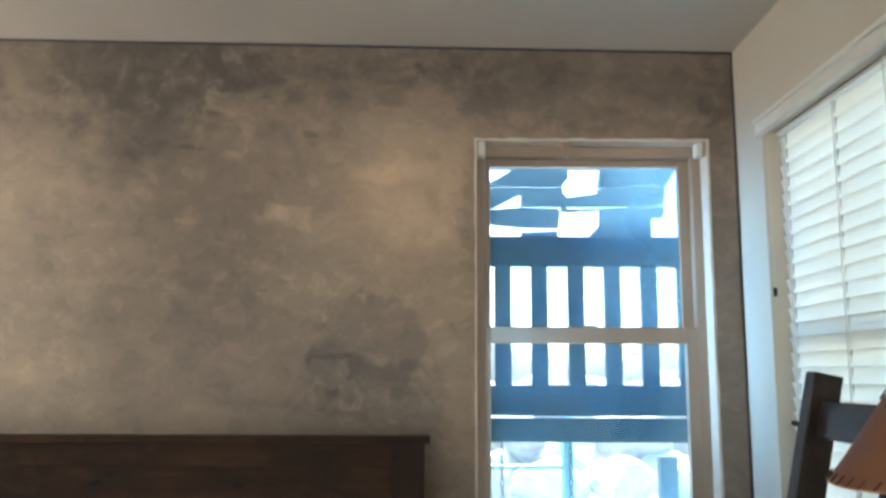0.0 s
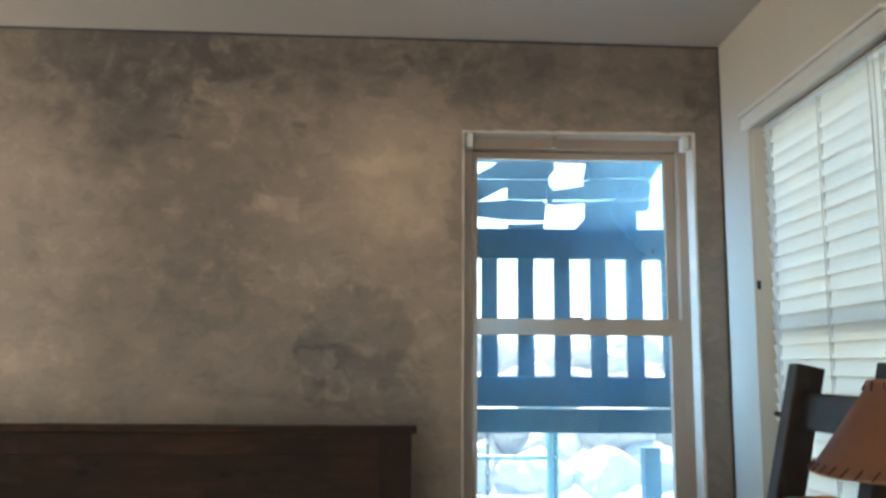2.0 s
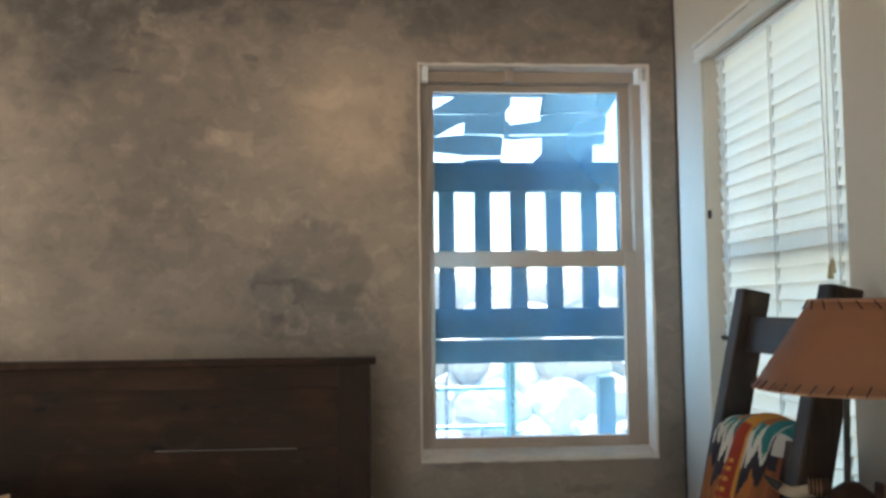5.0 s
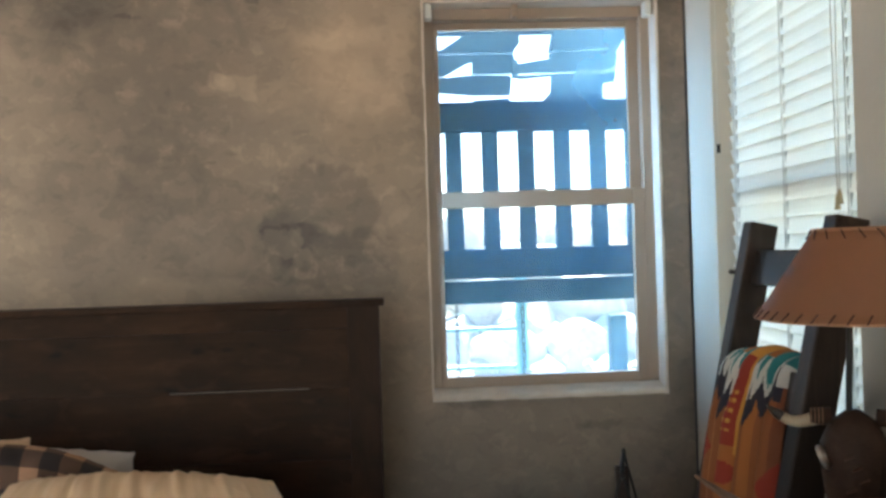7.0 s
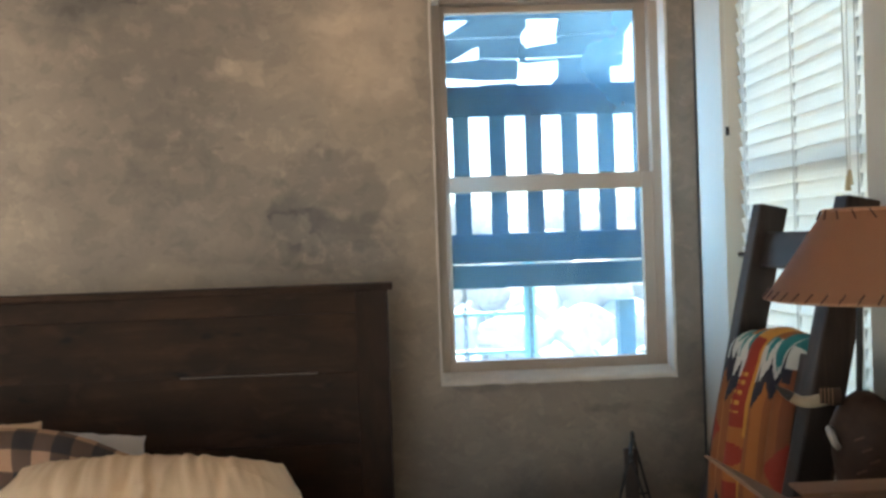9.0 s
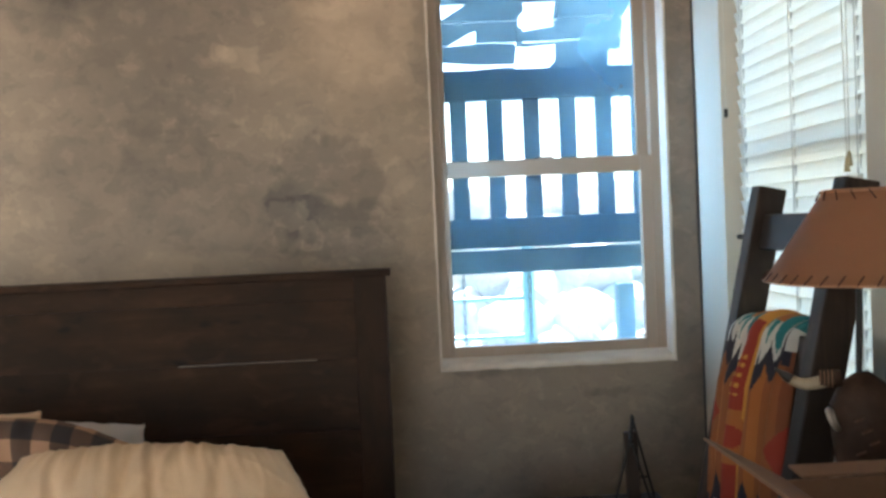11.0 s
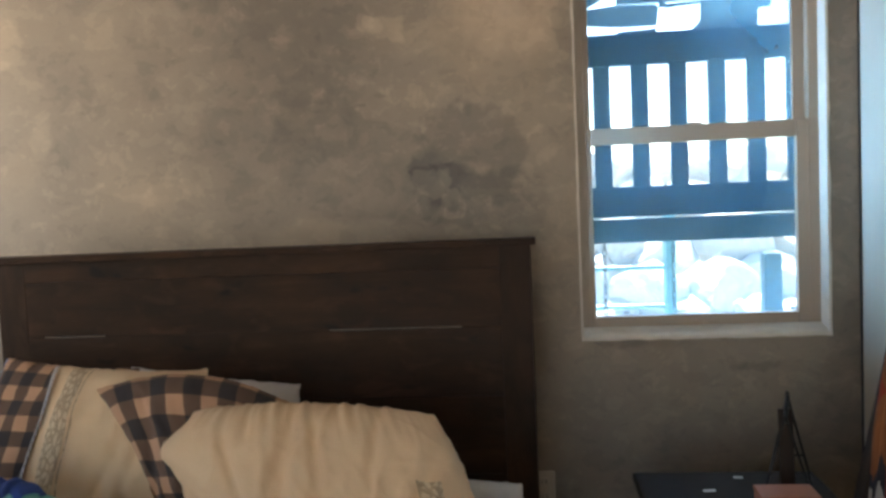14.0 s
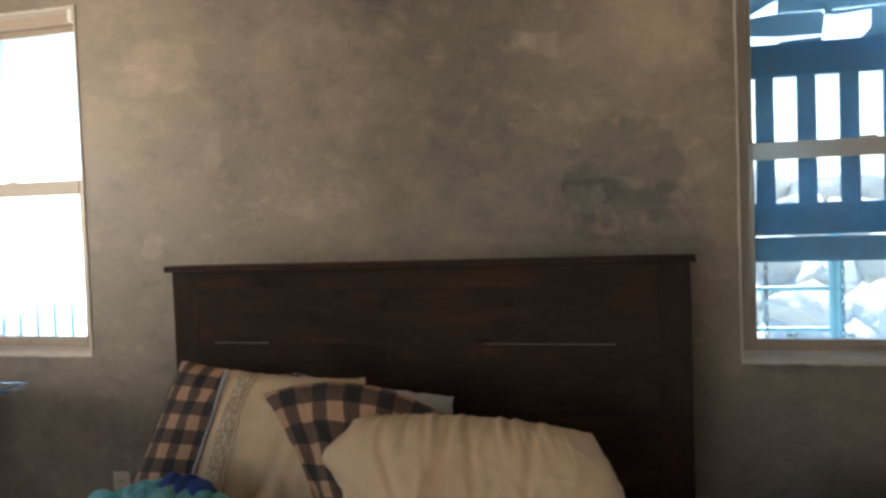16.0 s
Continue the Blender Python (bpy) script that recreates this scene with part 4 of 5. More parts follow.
# ---- nightstand and what stands on it ----
def nightstand():
    n = thing("nightstand", (0.718, 1.995, 0), "black lacquered nightstand with a worn scratched top", "nightstand")
    part("top", boxed(-0.232, 0.225, -0.22, 0.212, 0.578, 0.602, 0.006), BLACKTOP, n)
    part("body", boxed(-0.21, 0.205, -0.20, 0.20, 0.10, 0.5775, 0.004), BLACKTOP, n)
    for z in (0.13, 0.355):
        d = part("drawer", boxed(-0.195, 0.19, -0.218, -0.2005, z, z + 0.205, 0.004), BLACKTOP, n)
        bm = bmesh.new()
        bmesh.ops.create_uvsphere(bm, u_segments=12, v_segments=8, radius=0.014, matrix=Matrix.Translation((0, -0.232, z + 0.10)))
        part("knob", bm, IRON, d, smooth=True)
    for x in (-0.185, 0.18):
        for y in (-0.175, 0.175):
            part("leg", boxed(x - 0.02, x + 0.02, y - 0.02, y + 0.02, 0.0, 0.0995, 0.003), BLACKTOP, n)
    return n


nightstand()


def wire_easel():
    """Two wire A-frames joined at the head, with a weathered board leaning between them."""
    e = thing("wire_easel", (0.85, 2.07, 0.602), "black wire easel holding a narrow weathered board", "easel")
    for k, (y, h, dx) in enumerate(((-0.03, 0.19, -0.018), (0.03, 0.225, 0.004))):
        for s in (-1, 1):
            part("leg", tubed([(dx, y, h), (dx + s * 0.027, y - 0.002, h * 0.5), (dx + s * 0.054, y - 0.004, 0.003)], 0.0032, 8), IRON, e)
        part("hook", tubed([(dx, y + 0.012 * math.cos(a), h - 0.004 + 0.012 * math.sin(a)) for a in [i * math.pi / 6 for i in range(12)]], 0.0028, 8, closed=True), IRON, e)
    part("crossbar", tubed([(0.012, 0.028, 0.075), (0.040, 0.028, 0.075)], 0.003, 8), IRON, e)
    part("head_bar", tubed([(-0.018, -0.03, 0.186), (0.004, 0.03, 0.222)], 0.005, 10), IRON, e)
    part("board", boxed(-0.022, 0.012, 0.0, 0.012, 0.002, 0.195, 0.002, Matrix.Rotation(radians(-4), 4, "X")), LADDERWOOD, e, "weathered narrow board")
    return e


wire_easel()
pb_ = thing("small_box", (0.80, 1.93, 0.602), "small terracotta paper box on the nightstand", "box")
part("body", boxed(-0.062, 0.062, -0.04, 0.04, 0.0, 0.036, 0.003), PINKBOX, pb_)
part("lid", boxed(-0.064, 0.064, -0.042, 0.042, 0.0362, 0.048, 0.003), PINKBOX, pb_)
for k, (x, y, l, a) in enumerate(((0.655, 2.06, 0.030, 8), (0.745, 2.155, 0.022, -5))):
    s = thing("paper_scrap", (x, y, 0.602), "small torn white paper scrap on the nightstand", "paper", "scraps", a)
    part("sheet", boxed(-l / 2, l / 2, -0.006, 0.006, 0.0005, 0.002), PAPER, s)


# ---- ladder with blanket ----
LEAN_LADDER = math.atan2(0.299, 1.39)


def blanket_ladder():
    """Two square posts leaning on the east wall with flat rungs between them."""
    e = thing("blanket_ladder", (0.886, 1.8025, 0), "brown-stained timber blanket ladder leaning on the wall", "ladder")
    m = Matrix.Rotation(LEAN_LADDER, 4, "Y")
    L = 1.425
    for y in (0.2, -0.2):
        part("post", boxed(-0.036, 0.032, y - 0.030, y + 0.0225, 0.010, L, 0.004, m), LADDERWOOD, e)
    for z in (0.25, 0.67, 1.06, 1.318):
        part("rung", boxed(-0.012, 0.014, -0.177, 0.177, z - 0.042, z + 0.042, 0.004, m), RUNGWOOD, e)
    part("peg", tubed([m @ Vector((-0.02, 0.20, 1.30)), m @ Vector((-0.032, 0.255, 1.30))], 0.006, 8), LADDERWOOD, e)
    return e


blanket_ladder()


def weave(u, v):
    """The blanket's woven figure, with some shading put into its colours: u across the folded cloth 0..1, v metres down
    from the top fold.
    """
    tan, red, teal, white, navy, orange, back_shade = (0.27, 0.082, 0.020), (0.29, 0.022, 0.008), (0.012, 0.19, 0.19), (0.58, 0.55, 0.48), (0.008, 0.011, 0.025), (0.37, 0.115, 0.020), (0.040, 0.018, 0.011)
    # the cloth behind the rung is coloured dark for the shade there
    if v < -0.05:
        return back_shade
    y, c = abs(v), abs(u - 0.50)
    gold, rust = (0.56, 0.24, 0.035), (0.20, 0.052, 0.016)
    # the stripe down the middle: gold edges, a row of small lozenges, a round figure below
    if c < 0.17 and ((y - 0.255) / 0.044) ** 2 + (c / 0.16) ** 2 < 1:
        return red if ((y - 0.255) / 0.026) ** 2 + (c / 0.085) ** 2 < 1 else orange
    if c < 0.070:
        if y < 0.02 or c > 0.060:
            return gold
        if 0.075 < y < 0.165 and abs(c - 0.022) < 0.013 and 0.30 < (y / 0.022) % 1 < 0.72:
            return gold
        return red if y < 0.195 or y > 0.315 else orange
    # stepped spikes at the fold and again, pointing up, far down
    for yy in (y, 0.49 - y):
        if c < 0.40:
            s = max(0.0, c - 0.070) / 0.33 * 4
            k, f = min(3, int(s)), abs(s % 1 - 0.5) * 2
            ends = ((0.060, 0.128, 0.205), (0.046, 0.090, 0.150), (0.060, 0.080, 0.125), (0.030, 0.055, 0.110))[k]
            drop = 0.040 * f
            if yy < 0.016 and k == 1:
                return orange
            for end, colour in zip(ends, (teal, white, navy)):
                if yy < end - drop:
                    return colour
        elif yy < 0.055:
            return teal if yy < 0.022 else white
        elif yy < 0.085 and c < 0.46:
            return navy
    if c > 0.36 and abs(y - (0.215 if u < 0.5 else 0.265)) < 0.060 - (0.5 - c) * 0.42:
        return red
    # a paler stripe paints the shading of a fold
    if 0.20 < c < 0.26:
        return orange
    return tan if u < 0.62 else rust if c > 0.44 else tan


def draped_blanket():
    """A wool blanket folded lengthwise and hung over the ladder's third rung: rounded folds, hanging clear of the posts lower down."""
    e = thing("wool_blanket", (0.886, 1.79, 0), "orange, red, teal and navy geometric wool blanket draped over the ladder", "blanket")
    m = Matrix.Rotation(LEAN_LADDER, 4, "Y")
    top = m @ Vector((0.0, 0, 1.102))
    verts, faces, cols = [], [], []
    nu, n, front, back, w, r = 150, 300, 0.78, 0.55, 0.215, 0.030
    path = [-back + (front + back) * k / n for k in range(n + 1)]
    turn = 1.45
    for s in path:
        for i in range(nu + 1):
            u = i / nu
            y = (0.5 - u) * w
            d = max(0.0, abs(s) - r * turn)
            t = ((u - 0.5) * 4.8 + 0.06 * math.sin(3 * s) + 0.5) % 1 * 2 - 1
            lobes = max(0.0, 1 - t * t) ** 0.45 * (0.8 + 0.2 * math.cos((u - 0.5) * 8))
            rim = max(0.0, 1 - (abs(2 * u - 1)) ** 6)
            grow = 0.55 + 0.45 * min(1.0, d / 0.10)
            h = 0.003 + 0.006 * rim + 0.056 * lobes * (0.6 + 0.4 * rim) * grow + 0.003 * noise.noise(Vector((u * 9, s * 8, 2.0)))
            sg = 1 if s > 0 else -1
            a = max(-turn, min(turn, s / r))
            x, z = -math.sin(a) * (r + h), math.cos(a) * (r + h) - r
            if sg > 0:
                x -= 0.15 * min(d, 0.26) + 0.08 * max(0.0, d - 0.26)
            else:
                x -= 0.20 * d
            z -= d
            y *= 1 + 0.04 * min(d, 0.4)
            verts.append((top.x + x - 0.30 * y, y + 0.012 + 0.008 * math.sin(5 * s), top.z + z))
    for k in range(n):
        for i in range(nu):
            a = k * (nu + 1) + i
            faces.append((a, a + 1, a + nu + 2, a + nu + 1))
            cols.append(weave((i + 0.5) / nu, (path[k] + path[k + 1]) / 2))
    ob = grid_part("cloth", verts, faces, WOVEN, e, colours=cols)
    sol = ob.modifiers.new("thickness", "SOLIDIFY")
    sol.thickness, sol.offset = 0.006, -1
    return e


draped_blanket()


# ---- dresser, lamp and cardboard box ----
def low_chest():
    c = thing("low_chest", (0.985, 1.13, 0), "plain dark wooden chest under the lamp and cardboard box", "chest")
    part("top", boxed(-0.26, 0.255, -0.40, 0.36, 0.70, 0.725, 0.004), DARKWOOD, c)
    part("body", boxed(-0.245, 0.25, -0.385, 0.345, 0.0, 0.6995, 0.004), DARKWOOD, c)
    return c


low_chest()


def hide_lamp():
    """A table lamp: a leather-wrapped horned head as base, a thin iron stem and a laced rawhide cone shade."""
    L = thing("table_lamp", (1.075, 1.36, 0.725), "table lamp with laced rawhide shade and horned leather base", "lamp")
    z0, z1, r0, r1 = 0.496, 0.642, 0.168, 0.072
    bm = bmesh.new()
    seg, rows = 72, 10
    ring = []
    for j in range(rows + 1):
        t = j / rows
        ring.append([])
        for k in range(seg):
            a = 2 * math.pi * k / seg
            r = r0 + (r1 - r0) * t + 0.0012 * noise.noise(Vector((math.cos(a) * 3, math.sin(a) * 3, t * 3)))
            ring[-1].append(bm.verts.new((r * math.cos(a), r * math.sin(a), z0 + (z1 - z0) * t)))
    for j in range(rows):
        for k in range(seg):
            bm.faces.new((ring[j][k], ring[j][(k + 1) % seg], ring[j + 1][(k + 1) % seg], ring[j + 1][k]))
    bmesh.ops.solidify(bm, geom=bm.faces, thickness=0.002)
    shade = part("shade", bm, RAWHIDE, L, "tan rawhide shade with laced rims", smooth=True)
    for r, z in ((r0, z0), (r1, z1)):
        part("rim", tubed([((r + 0.001) * math.cos(a), (r + 0.001) * math.sin(a), z) for a in [k * 2 * math.pi / 60 for k in range(60)]], 0.003, 8, closed=True), RAWHIDE, shade)
    for r, z, n, dr, s in ((r0, z0, 40, -0.57, 1), (r1, z1, 18, -0.57, -1)):
        for k in range(n):
            a, b = 2 * math.pi * k / n, 2 * math.pi * (k + 0.32) / n
            h = 0.0145 * s
            rr = r - (h * 0.595)
            part("lace", tubed([((r + 0.0045) * math.cos(a), (r + 0.0045) * math.sin(a), z), ((rr + 0.0035) * math.cos(b), (rr + 0.0035) * math.sin(b), z + h)], 0.0014, 6), LACING, shade)
    part("stem", tubed([(-0.022, 0.012, 0.32), (-0.014, 0.008, 0.61)], 0.0055, 10), IRON, L)
    for a in (0, 2.1, 4.2):
        part("spider_arm", tubed([(0, 0, 0.60), (r1 * math.cos(a), r1 * math.sin(a), z1 - 0.006)], 0.002, 6), IRON, shade)
    SHIFT = Vector((-0.016, 0.009, 0.0))
    # the wrapped head: broad brow narrowing to a muzzle
    bm = bmesh.new()
    prof = [(0.0, 0.048, 0.040), (0.03, 0.056, 0.050), (0.09, 0.058, 0.056), (0.15, 0.066, 0.062), (0.21, 0.082, 0.068), (0.26, 0.084, 0.066), (0.295, 0.06, 0.05), (0.312, 0.02, 0.02)]
    rings = []
    for z, rx, ry in [(1.08 * z, 0.62 * rx, 0.72 * ry) for z, rx, ry in prof]:
        rings.append([])
        for k in range(32):
            a = 2 * math.pi * k / 32
            x, y = rx * math.cos(a), ry * math.sin(a)
            n = 0.004 * noise.noise(Vector((x * 30, y * 30, z * 30)))
            rings[-1].append(bm.verts.new((x + n, y - n, z)))
    for a, b in zip(rings, rings[1:]):
        for k in range(32):
            bm.faces.new((a[k], a[(k + 1) % 32], b[(k + 1) % 32], b[k]))
    bm.faces.new(rings[0][::-1])
    bm.faces.new(rings[-1])
    bmesh.ops.rotate(bm, verts=bm.verts, matrix=Matrix.Rotation(radians(-25), 3, "Z"))
    bmesh.ops.translate(bm, verts=bm.verts, vec=SHIFT)
    base = part("base", bm, LEATHER, L, "dark tooled leather wrapped form", smooth=True)
    turn = Matrix.Translation(SHIFT) @ Matrix.Rotation(radians(-25), 4, "Z")
    for s in (-1, 1):
        pts = [turn @ Vector((s * (0.046 + 0.088 * t), -0.01, 0.328 - 0.012 * math.sin(t * 3) + 0.035 * max(0, t - 0.55) ** 1.2)) for t in [k / 12 for k in range(10)]]
        part("horn", tubed(pts, [0.0122 - 0.0004 * k for k in range(10)], 12), HORN, L, "pale cattle horn", smooth=True)
        tip = [turn @ Vector((s * (0.046 + 0.088 * t), -0.01, 0.328 - 0.012 * math.sin(t * 3) + 0.035 * max(0, t - 0.55) ** 1.2)) for t in [0.75 + k * 0.05 for k in range(7)]]
        part("horn_tip", tubed(tip, [0.0090, 0.0087, 0.0078, 0.0065, 0.0048, 0.003, 0.001], 12), HORNTIP, L, "black polished tip", smooth=True)
        part("cuff", tubed([turn @ Vector((s * 0.034, -0.01, 0.328)), turn @ Vector((s * 0.068, -0.01, 0.325))], [0.0150, 0.0132], 14), LEATHER, L, "leather cuff", smooth=True)
        for k in range(4):
            q = 0.048 + 0.0060 * k
            part("cuff_stitch", tubed([turn @ Vector((s * q, -0.01 + (0.0146 - 0.0003 * k) * math.cos(a), 0.3268 + (0.0146 - 0.0003 * k) * math.sin(a))) for a in [i * math.pi / 8 for i in range(16)]], 0.0012, 6, closed=True), CARD, L)
    for s in (-1, 1):
        part("nose_ring", tubed([turn @ Vector((s * 0.016 + 0.006 * math.cos(a), -0.050, 0.115 + 0.012 * math.sin(a))) for a in [i * math.pi / 8 for i in range(16)]], 0.0026, 6, closed=True), SILVER, L)
    c = turn @ Vector((-0.046, -0.030, 0.262))
    part("silver_ring", tubed([c + turn.to_3x3() @ Vector((0.007 * math.sin(a) - 0.003, 0.010 * math.cos(a), -0.014 * math.sin(a) + 0.005 * math.cos(a))) for a in [k * 2 * math.pi / 20 for k in range(20)]], 0.005, 8, closed=True), SILVER, L)
    for k in range(13):
        z = 0.05 + k * 0.018
        p = turn @ Vector((0.012 * math.sin(k * 2.0), -0.050 - 0.008 * (z > 0.15), z))
        part("stitch", tubed([p + Vector((-0.008, 0, 0)), p + Vector((0.008, 0, 0.005))], 0.0022, 6), LACING, base)
    return L


hide_lamp()


def cardboard_box():
    c = thing("cardboard_box", (0.985, 0.985, 0.726), "open brown cardboard box with its flaps standing out", "box")
    W, D, Hh, t = 0.17, 0.16, 0.235, 0.004
    part("floor_panel", boxed(-W, W, -D, D, 0.0, t), CARD, c)
    part("side_panel", boxed(-W, -W + t, -D, D, t, Hh), CARD, c)
    part("side_panel", boxed(W - t, W, -D, D, t, Hh), CARD, c)
    part("end_panel", boxed(-W + t, W - t, -D, -D + t, t, Hh), CARD, c)
    part("end_panel", boxed(-W + t, W - t, D - t, D, t, Hh), CARD, c)
    part("flap", boxed(-0.125, 0, -D, D, -0.002, 0.002, 0.0, Matrix.Translation((-W, 0, Hh + 0.003)) @ Matrix.Rotation(radians(30), 4, "Y")), CARD, c)
    part("flap", boxed(-W + 0.03, W, 0, 0.045, -0.002, 0.002, 0.0, Matrix.Translation((0, D - 0.002, Hh + 0.003)) @ Matrix.Rotation(radians(4), 4, "X")), CARD, c)
    # near flap, out of view, stood up to shade the inside
    part("flap", boxed(-W, W, -0.085, 0, -0.002, 0.002, 0.0, Matrix.Translation((0, -D + 0.002, Hh + 0.003)) @ Matrix.Rotation(radians(-85), 4, "X")), CARD, c)
    return c


cardboard_box()

# clear tray by the far window
tr = thing("acrylic_tray", (-2.16, 2.30, 0.80), "clear acrylic tray of papers on a side table", "tray")
part("shell", boxed(-0.30, 0.16, -0.12, 0.12, 0.0, 0.004), ACRYLIC, tr)
part("rim", tubed([(-0.30, -0.12, 0.022), (0.16, -0.12, 0.022), (0.16, 0.12, 0.022), (-0.30, 0.12, 0.022)], 0.004, 8, closed=True), ACRYLIC, tr)
part("paper", boxed(-0.26, 0.10, -0.09, 0.08, 0.0045, 0.008), PAPER, tr)
st = thing("side_table", (-2.26, 2.30, 0), "narrow dark side table beneath the window", "table")
part("top", boxed(-0.55, 0.0, -0.16, 0.16, 0.775, 0.799, 0.003), BLACKTOP, st)
for x in (-0.52, -0.03):
    for y in (-0.13, 0.13):
        part("leg", boxed(x - 0.015, x + 0.015, y - 0.015, y + 0.015, 0, 0.7745, 0.002), BLACKTOP, st)

# ---- outside ----
tagged(part("ground", boxed(-400, 400, -400, 400, -0.6, -0.5), EARTH), "pale dry gravel ground reaching to the horizon", "ground", "", "structure")


# unseen overhang, added to keep direct sun off the sill and the bed
bm = boxed(WEST - 0.9, EAST + 1.5, NORTH + THICK, NORTH + THICK + 0.95, 2.55, 2.65)
tagged(part("eaves", bm, OUTWOOD), "unseen dark timber eaves added to keep the sun out", "eaves", "", "structure")


def slatted_screen():
    s = thing("slatted_screen", (0.808, 2.96, -0.5), "dark blue-black timber screen of slats and boards outside the window", "screen")
    z = 0.5
    part("top_rail", boxed(-1.0, 1.0, -0.02, 0.025, 1.768 + z, 1.874 + z, 0.004), OUTWOOD, s)
    me = None
    for k in range(-5, 9):
        x = 0.492 - 0.8 + 0.1287 * k
        if me is None:
            ob = part("slat", boxed(-0.029, 0.029, -0.012, 0.012, 1.352 + z, 1.769 + z, 0.003), OUTWOOD_UP, s)
            me = ob.data
        else:
            ob = new("slat", me)
            ob.parent = s
        ob.location.x = x
    part("board", boxed(-1.0, 1.0, -0.02, 0.022, 1.250 + z, 1.354 + z, 0.004), OUTWOOD, s)
    part("board", boxed(-1.0, 1.0, -0.016, 0.022, 1.161 + z, 1.2425 + z, 0.004), OUTWOOD, s)
    for x in (-1.04, 1.04):
        part("post", boxed(x - 0.04, x + 0.04, -0.04, 0.04, 0, 2.0 + z, 0.005), OUTWOOD_UP, s)
    return s


slatted_screen()


def patio_roof():
    """Old boarded lean-to beyond the screen, with gaps and missing lengths of board."""
    r = thing("patio_roof", (0.008, 4.0, -0.5), "dark old boarded lean-to with gaps and missing boards", "roof")

    def board(name, outline, y0=-0.012, y1=0.012):
        """One old board by its broken outline, in millimetres from the upper left corner."""
        bm = bmesh.new()
        pts = [(0.436 + 0.001 * x, 3.110 - 0.001 * z) for x, z in outline]
        f, k = [bm.verts.new((x, y0, z)) for x, z in pts], [bm.verts.new((x, y1, z)) for x, z in pts]
        bm.faces.new(f)
        bm.faces.new(k[::-1])
        for i in range(len(pts)):
            bm.faces.new((f[i], f[(i + 1) % len(pts)], k[(i + 1) % len(pts)], k[i]))
        part(name, bm, OLDBOARD, r)

    for top in (10, 86, 162):
        board("board", [(-920, top), (2124, top), (2124, top + 73), (-920, top + 73)])
    board("board", [(-920, 318), (40, 316), (78, 300), (185, 236), (452, 236), (455, 275), (425, 308), (428, 319)])
    board("board", [(610, 236), (975, 236), (930, 313), (800, 307), (640, 316), (592, 322)])
    board("board", [(-920, 326), (425, 325), (430, 376), (412, 420), (222, 417), (226, 362), (195, 370), (90, 428), (-920, 432)])
    board("board", [(432, 377), (602, 351), (592, 331), (640, 320), (800, 314), (905, 318), (925, 330), (915, 402), (870, 412), (440, 420)])
    board("board", [(-920, 440), (90, 434), (222, 423), (400, 428), (412, 445), (402, 523), (220, 521), (78, 507), (-920, 500)])
    board("board", [(440, 430), (870, 418), (915, 412), (908, 466), (850, 470), (848, 610), (555, 610), (555, 556), (600, 512), (602, 434), (446, 447)])
    board("board", [(225, 545), (400, 537), (400, 610), (225, 610)])
    board("batten", [(412, 362), (440, 362), (440, 447), (412, 447)], -0.04, -0.013)
    board("batten", [(613, 230), (632, 230), (630, 314), (612, 314)], -0.04, -0.013)
    for x in (-0.5, 2.6):
        part("post", boxed(x - 0.05, x + 0.05, 0.02, 0.12, 0, 3.2, 0.005), OUTWOOD_UP, r)
    return r


patio_roof()


def boulder(at, size, seed):
    """A quarried rock: a ball cut by a dozen chance planes, roughened."""
    rg = random.Random(seed)
    bm = bmesh.new()
    bmesh.ops.create_icosphere(bm, subdivisions=4, radius=1.0)
    cuts = [(Vector((rg.uniform(-1, 1), rg.uniform(-1, 1), rg.uniform(-1, 1))).normalized(), rg.uniform(0.55, 0.82)) for _ in range(12)]
    for v in bm.verts:
        for n, d in cuts:
            over = v.co.dot(n) - d
            if over > 0:
                v.co -= n * over * 0.92
        v.co *= 1 + 0.05 * noise.fractal(v.co * 4 + Vector((seed * 5.1, 0, 0)), 1.0, 2.0, 4)
        v.co = Vector((v.co.x * size[0], v.co.y * size[1], v.co.z * size[2]))
    ob = part("boulder", bm, ROCK)
    ob.matrix_world = pose(*at, rg.uniform(-15, 15), rg.uniform(-15, 15), rg.uniform(0, 360))
    return tagged(ob, "large pale limestone boulder in a sunlit bank", "boulder", "boulders of the bank")


rng = random.Random(12)
for row, (z, y) in enumerate(((-0.25, 5.5), (0.06, 5.7), (0.34, 5.95), (0.60, 6.2), (0.86, 6.5), (1.15, 6.9), (1.45, 7.3))):
    for k in range(9):
        boulder((-0.5 + k * 0.44 + 0.22 * (row % 2) + rng.uniform(-0.07, 0.07), y + rng.uniform(-0.12, 0.12), z + rng.uniform(-0.04, 0.04)), (rng.uniform(0.26, 0.44), rng.uniform(0.28, 0.4), rng.uniform(0.20, 0.30)), row * 9 + k)


def metal_frame():
    f = thing("metal_frame", (0.80, 3.5, -0.5), "pale blue painted metal garden frame", "frame")
    part("upright", tubed([(0.0, 0, 0), (0.0, 0, 1.75)], 0.026, 10), BLUEMETAL, f)
    for z in (1.52, 1.36):
        part("rail", tubed([(-0.9, 0, z), (0.0, 0, z)], 0.010, 8), BLUEMETAL, f)
    part("upright", tubed([(-0.9, 0, 0), (-0.9, 0, 1.75)], 0.026, 10), BLUEMETAL, f)


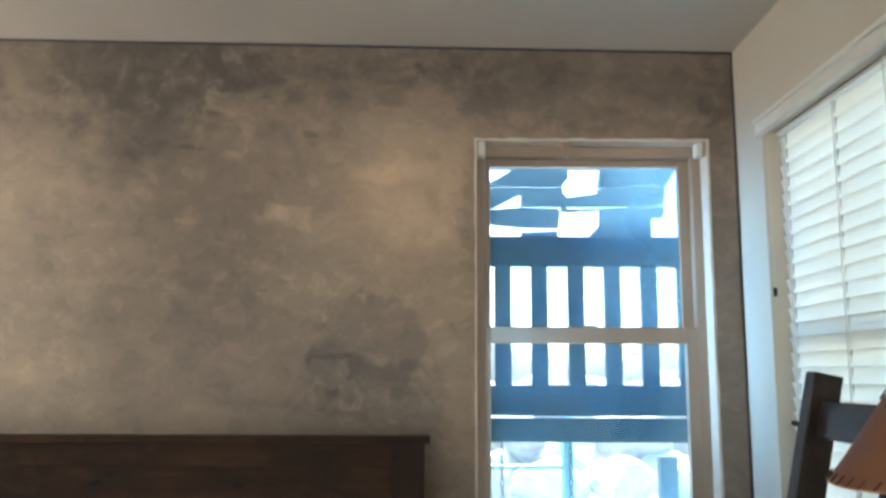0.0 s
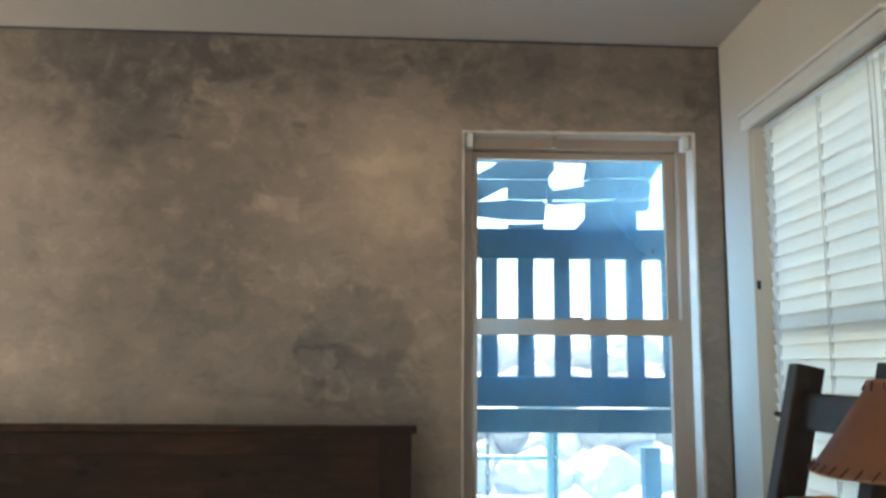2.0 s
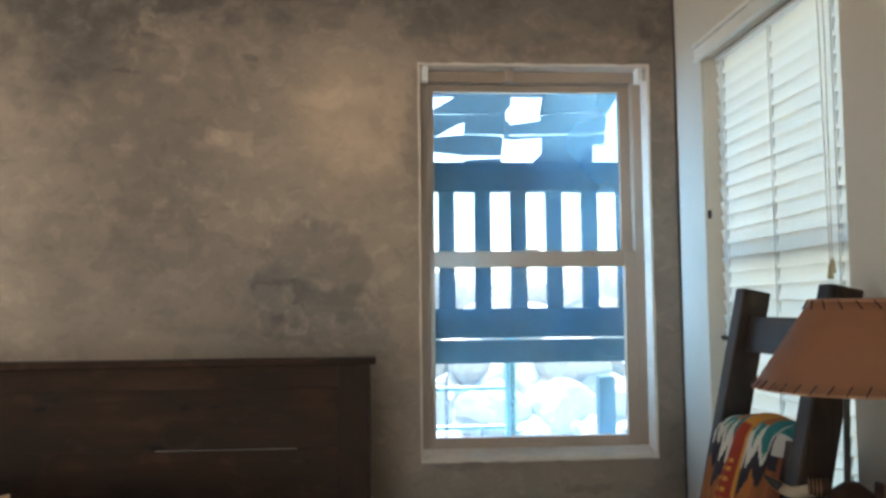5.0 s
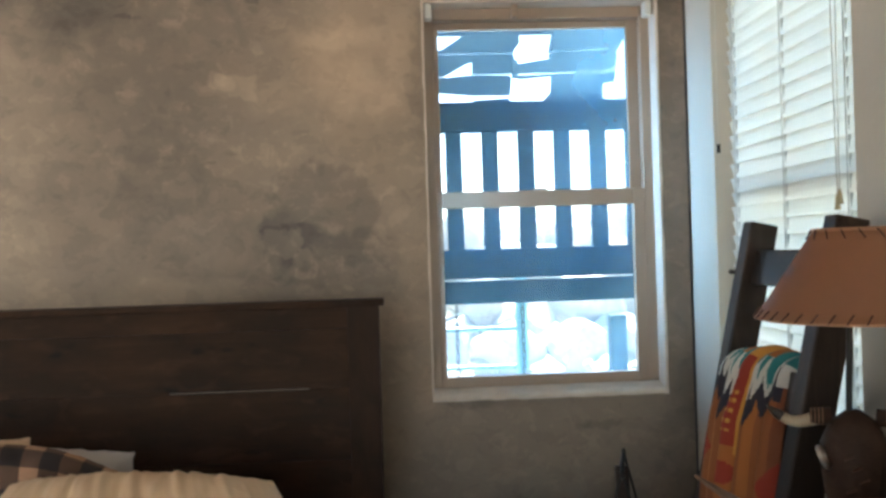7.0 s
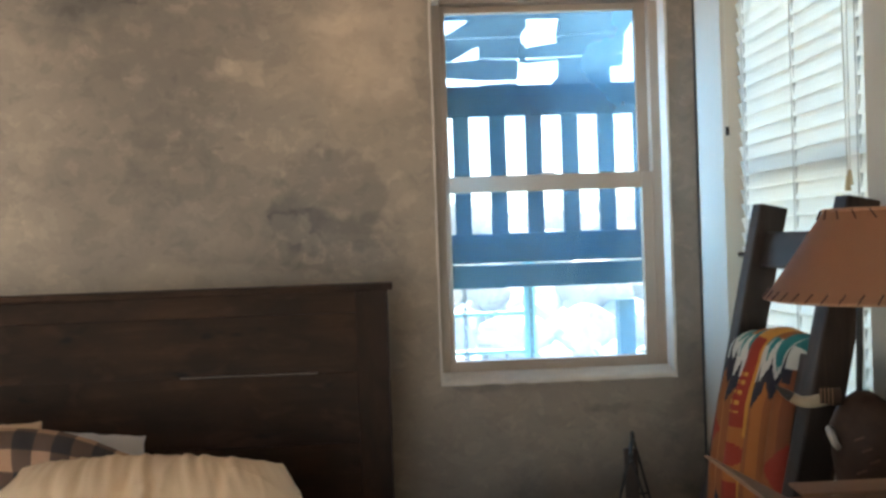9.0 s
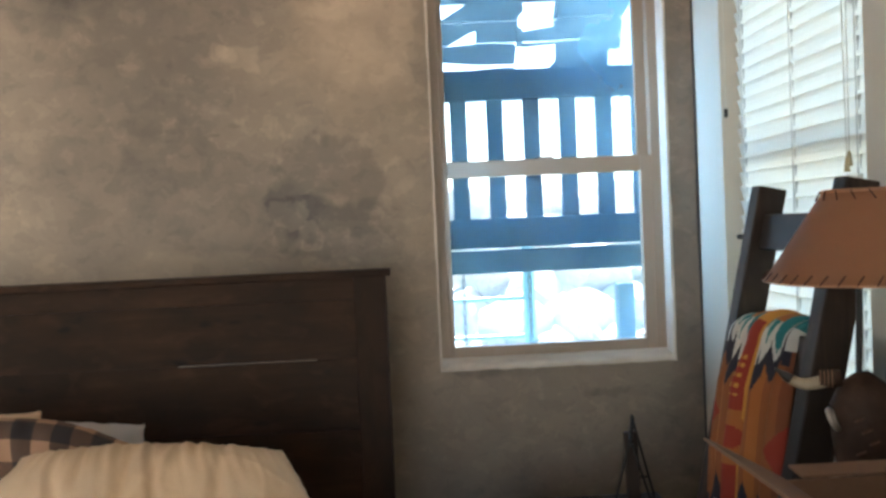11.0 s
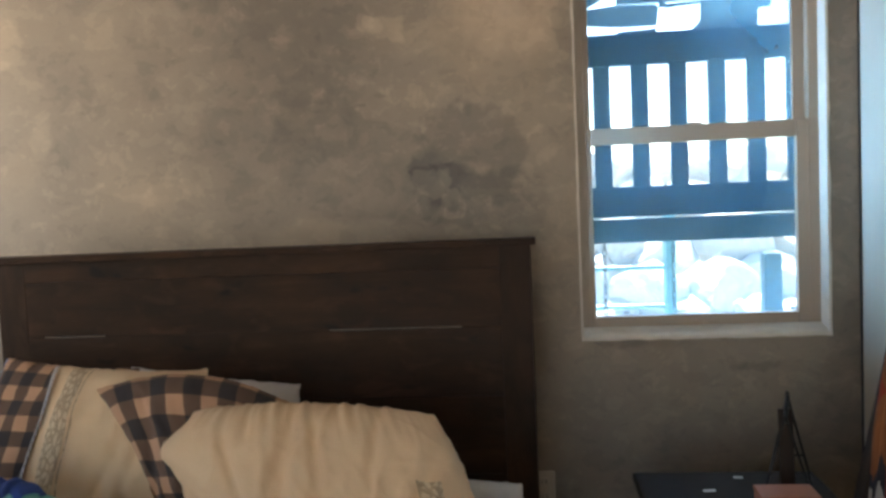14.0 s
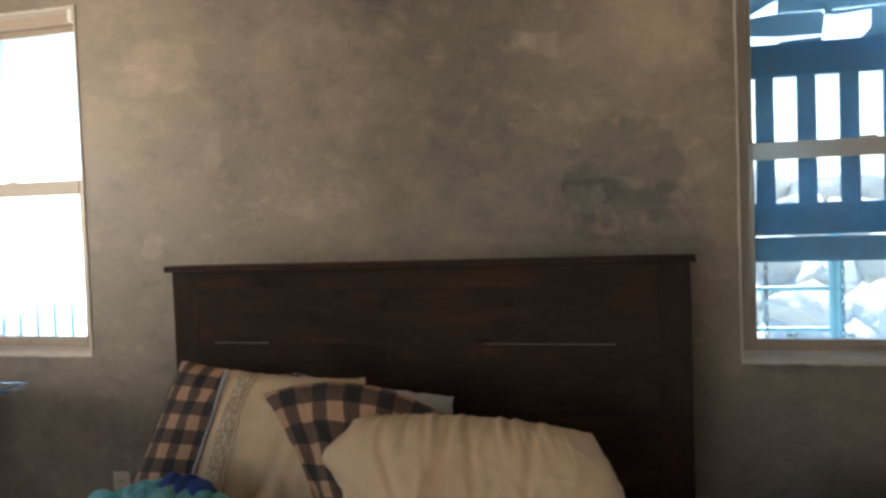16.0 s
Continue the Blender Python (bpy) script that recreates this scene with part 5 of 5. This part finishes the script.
metal_frame()
pipe = thing("leaning_pipe", (1.13, 3.75, -0.5), "pale plastic pipe leaning among the boulders", "pipe")
part("tube", tubed([(0.80, 0, 0.0), (0.0, 0.03, 1.33)], 0.022, 12), WHITEPIPE, pipe, smooth=True)
bp = thing("garden_post", (1.255, 3.7, -0.5), "dark blue painted square post in the garden", "post")
part("shaft", boxed(-0.036, 0.036, -0.036, 0.036, 0, 1.548, 0.004), DARKBLUE, bp)


def chain(x, y, z0, z1):
    c = thing("hanging_chain", (x, y, z0), "dark iron chain hanging outside the window", "chain", "hanging chains")
    n = int((z1 - z0) / 0.026)
    for k in range(n):
        pts = [(0.007 * math.cos(a), 0, 0.017 * math.sin(a)) for a in [i * math.pi / 6 for i in range(12)]]
        bm = tubed(pts, 0.0022, 6, closed=True)
        bmesh.ops.rotate(bm, verts=bm.verts, matrix=Matrix.Rotation(radians(90 * (k % 2) + 20), 3, "Z"))
        bmesh.ops.translate(bm, verts=bm.verts, vec=(0, 0, 0.013 + k * 0.026))
        part("link", bm, IRON, c)


for x, y in ((0.497, 3.0), (0.735, 3.0)):
    chain(x, y, 0.80, 1.19)


def garden_railing():
    g = thing("garden_railing", (-4.3, 5.0, -0.5), "pale blue metal railing beyond the bright window", "railing")
    me = None
    for k in range(30):
        if me is None:
            ob = part("baluster", tubed([(0, 0, 0), (0, 0, 1.42)], 0.011, 8), RAILPAINT, g)
            me = ob.data
        else:
            ob = new("baluster", me)
            ob.parent = g
        ob.location.x = -2.1 + 0.147 * k
    part("rail", tubed([(-2.2, 0, 1.43), (2.3, 0, 1.43)], 0.012, 8), VALANCE, g, "white painted rail")


garden_railing()

# ---- floor boards ----
me = None
for i in range(38):
    x = WEST + 0.06 + i * 0.12
    if x > EAST - 0.05:
        break
    if me is None:
        ob = part("plank", boxed(-0.0585, 0.0585, SOUTH, NORTH - 0.002, -0.0179, 0.0, 0.002), FLOORWOOD, floor)
        me = ob.data
    else:
        ob = new("plank", me)
        ob.parent = floor
    ob.location.x = x
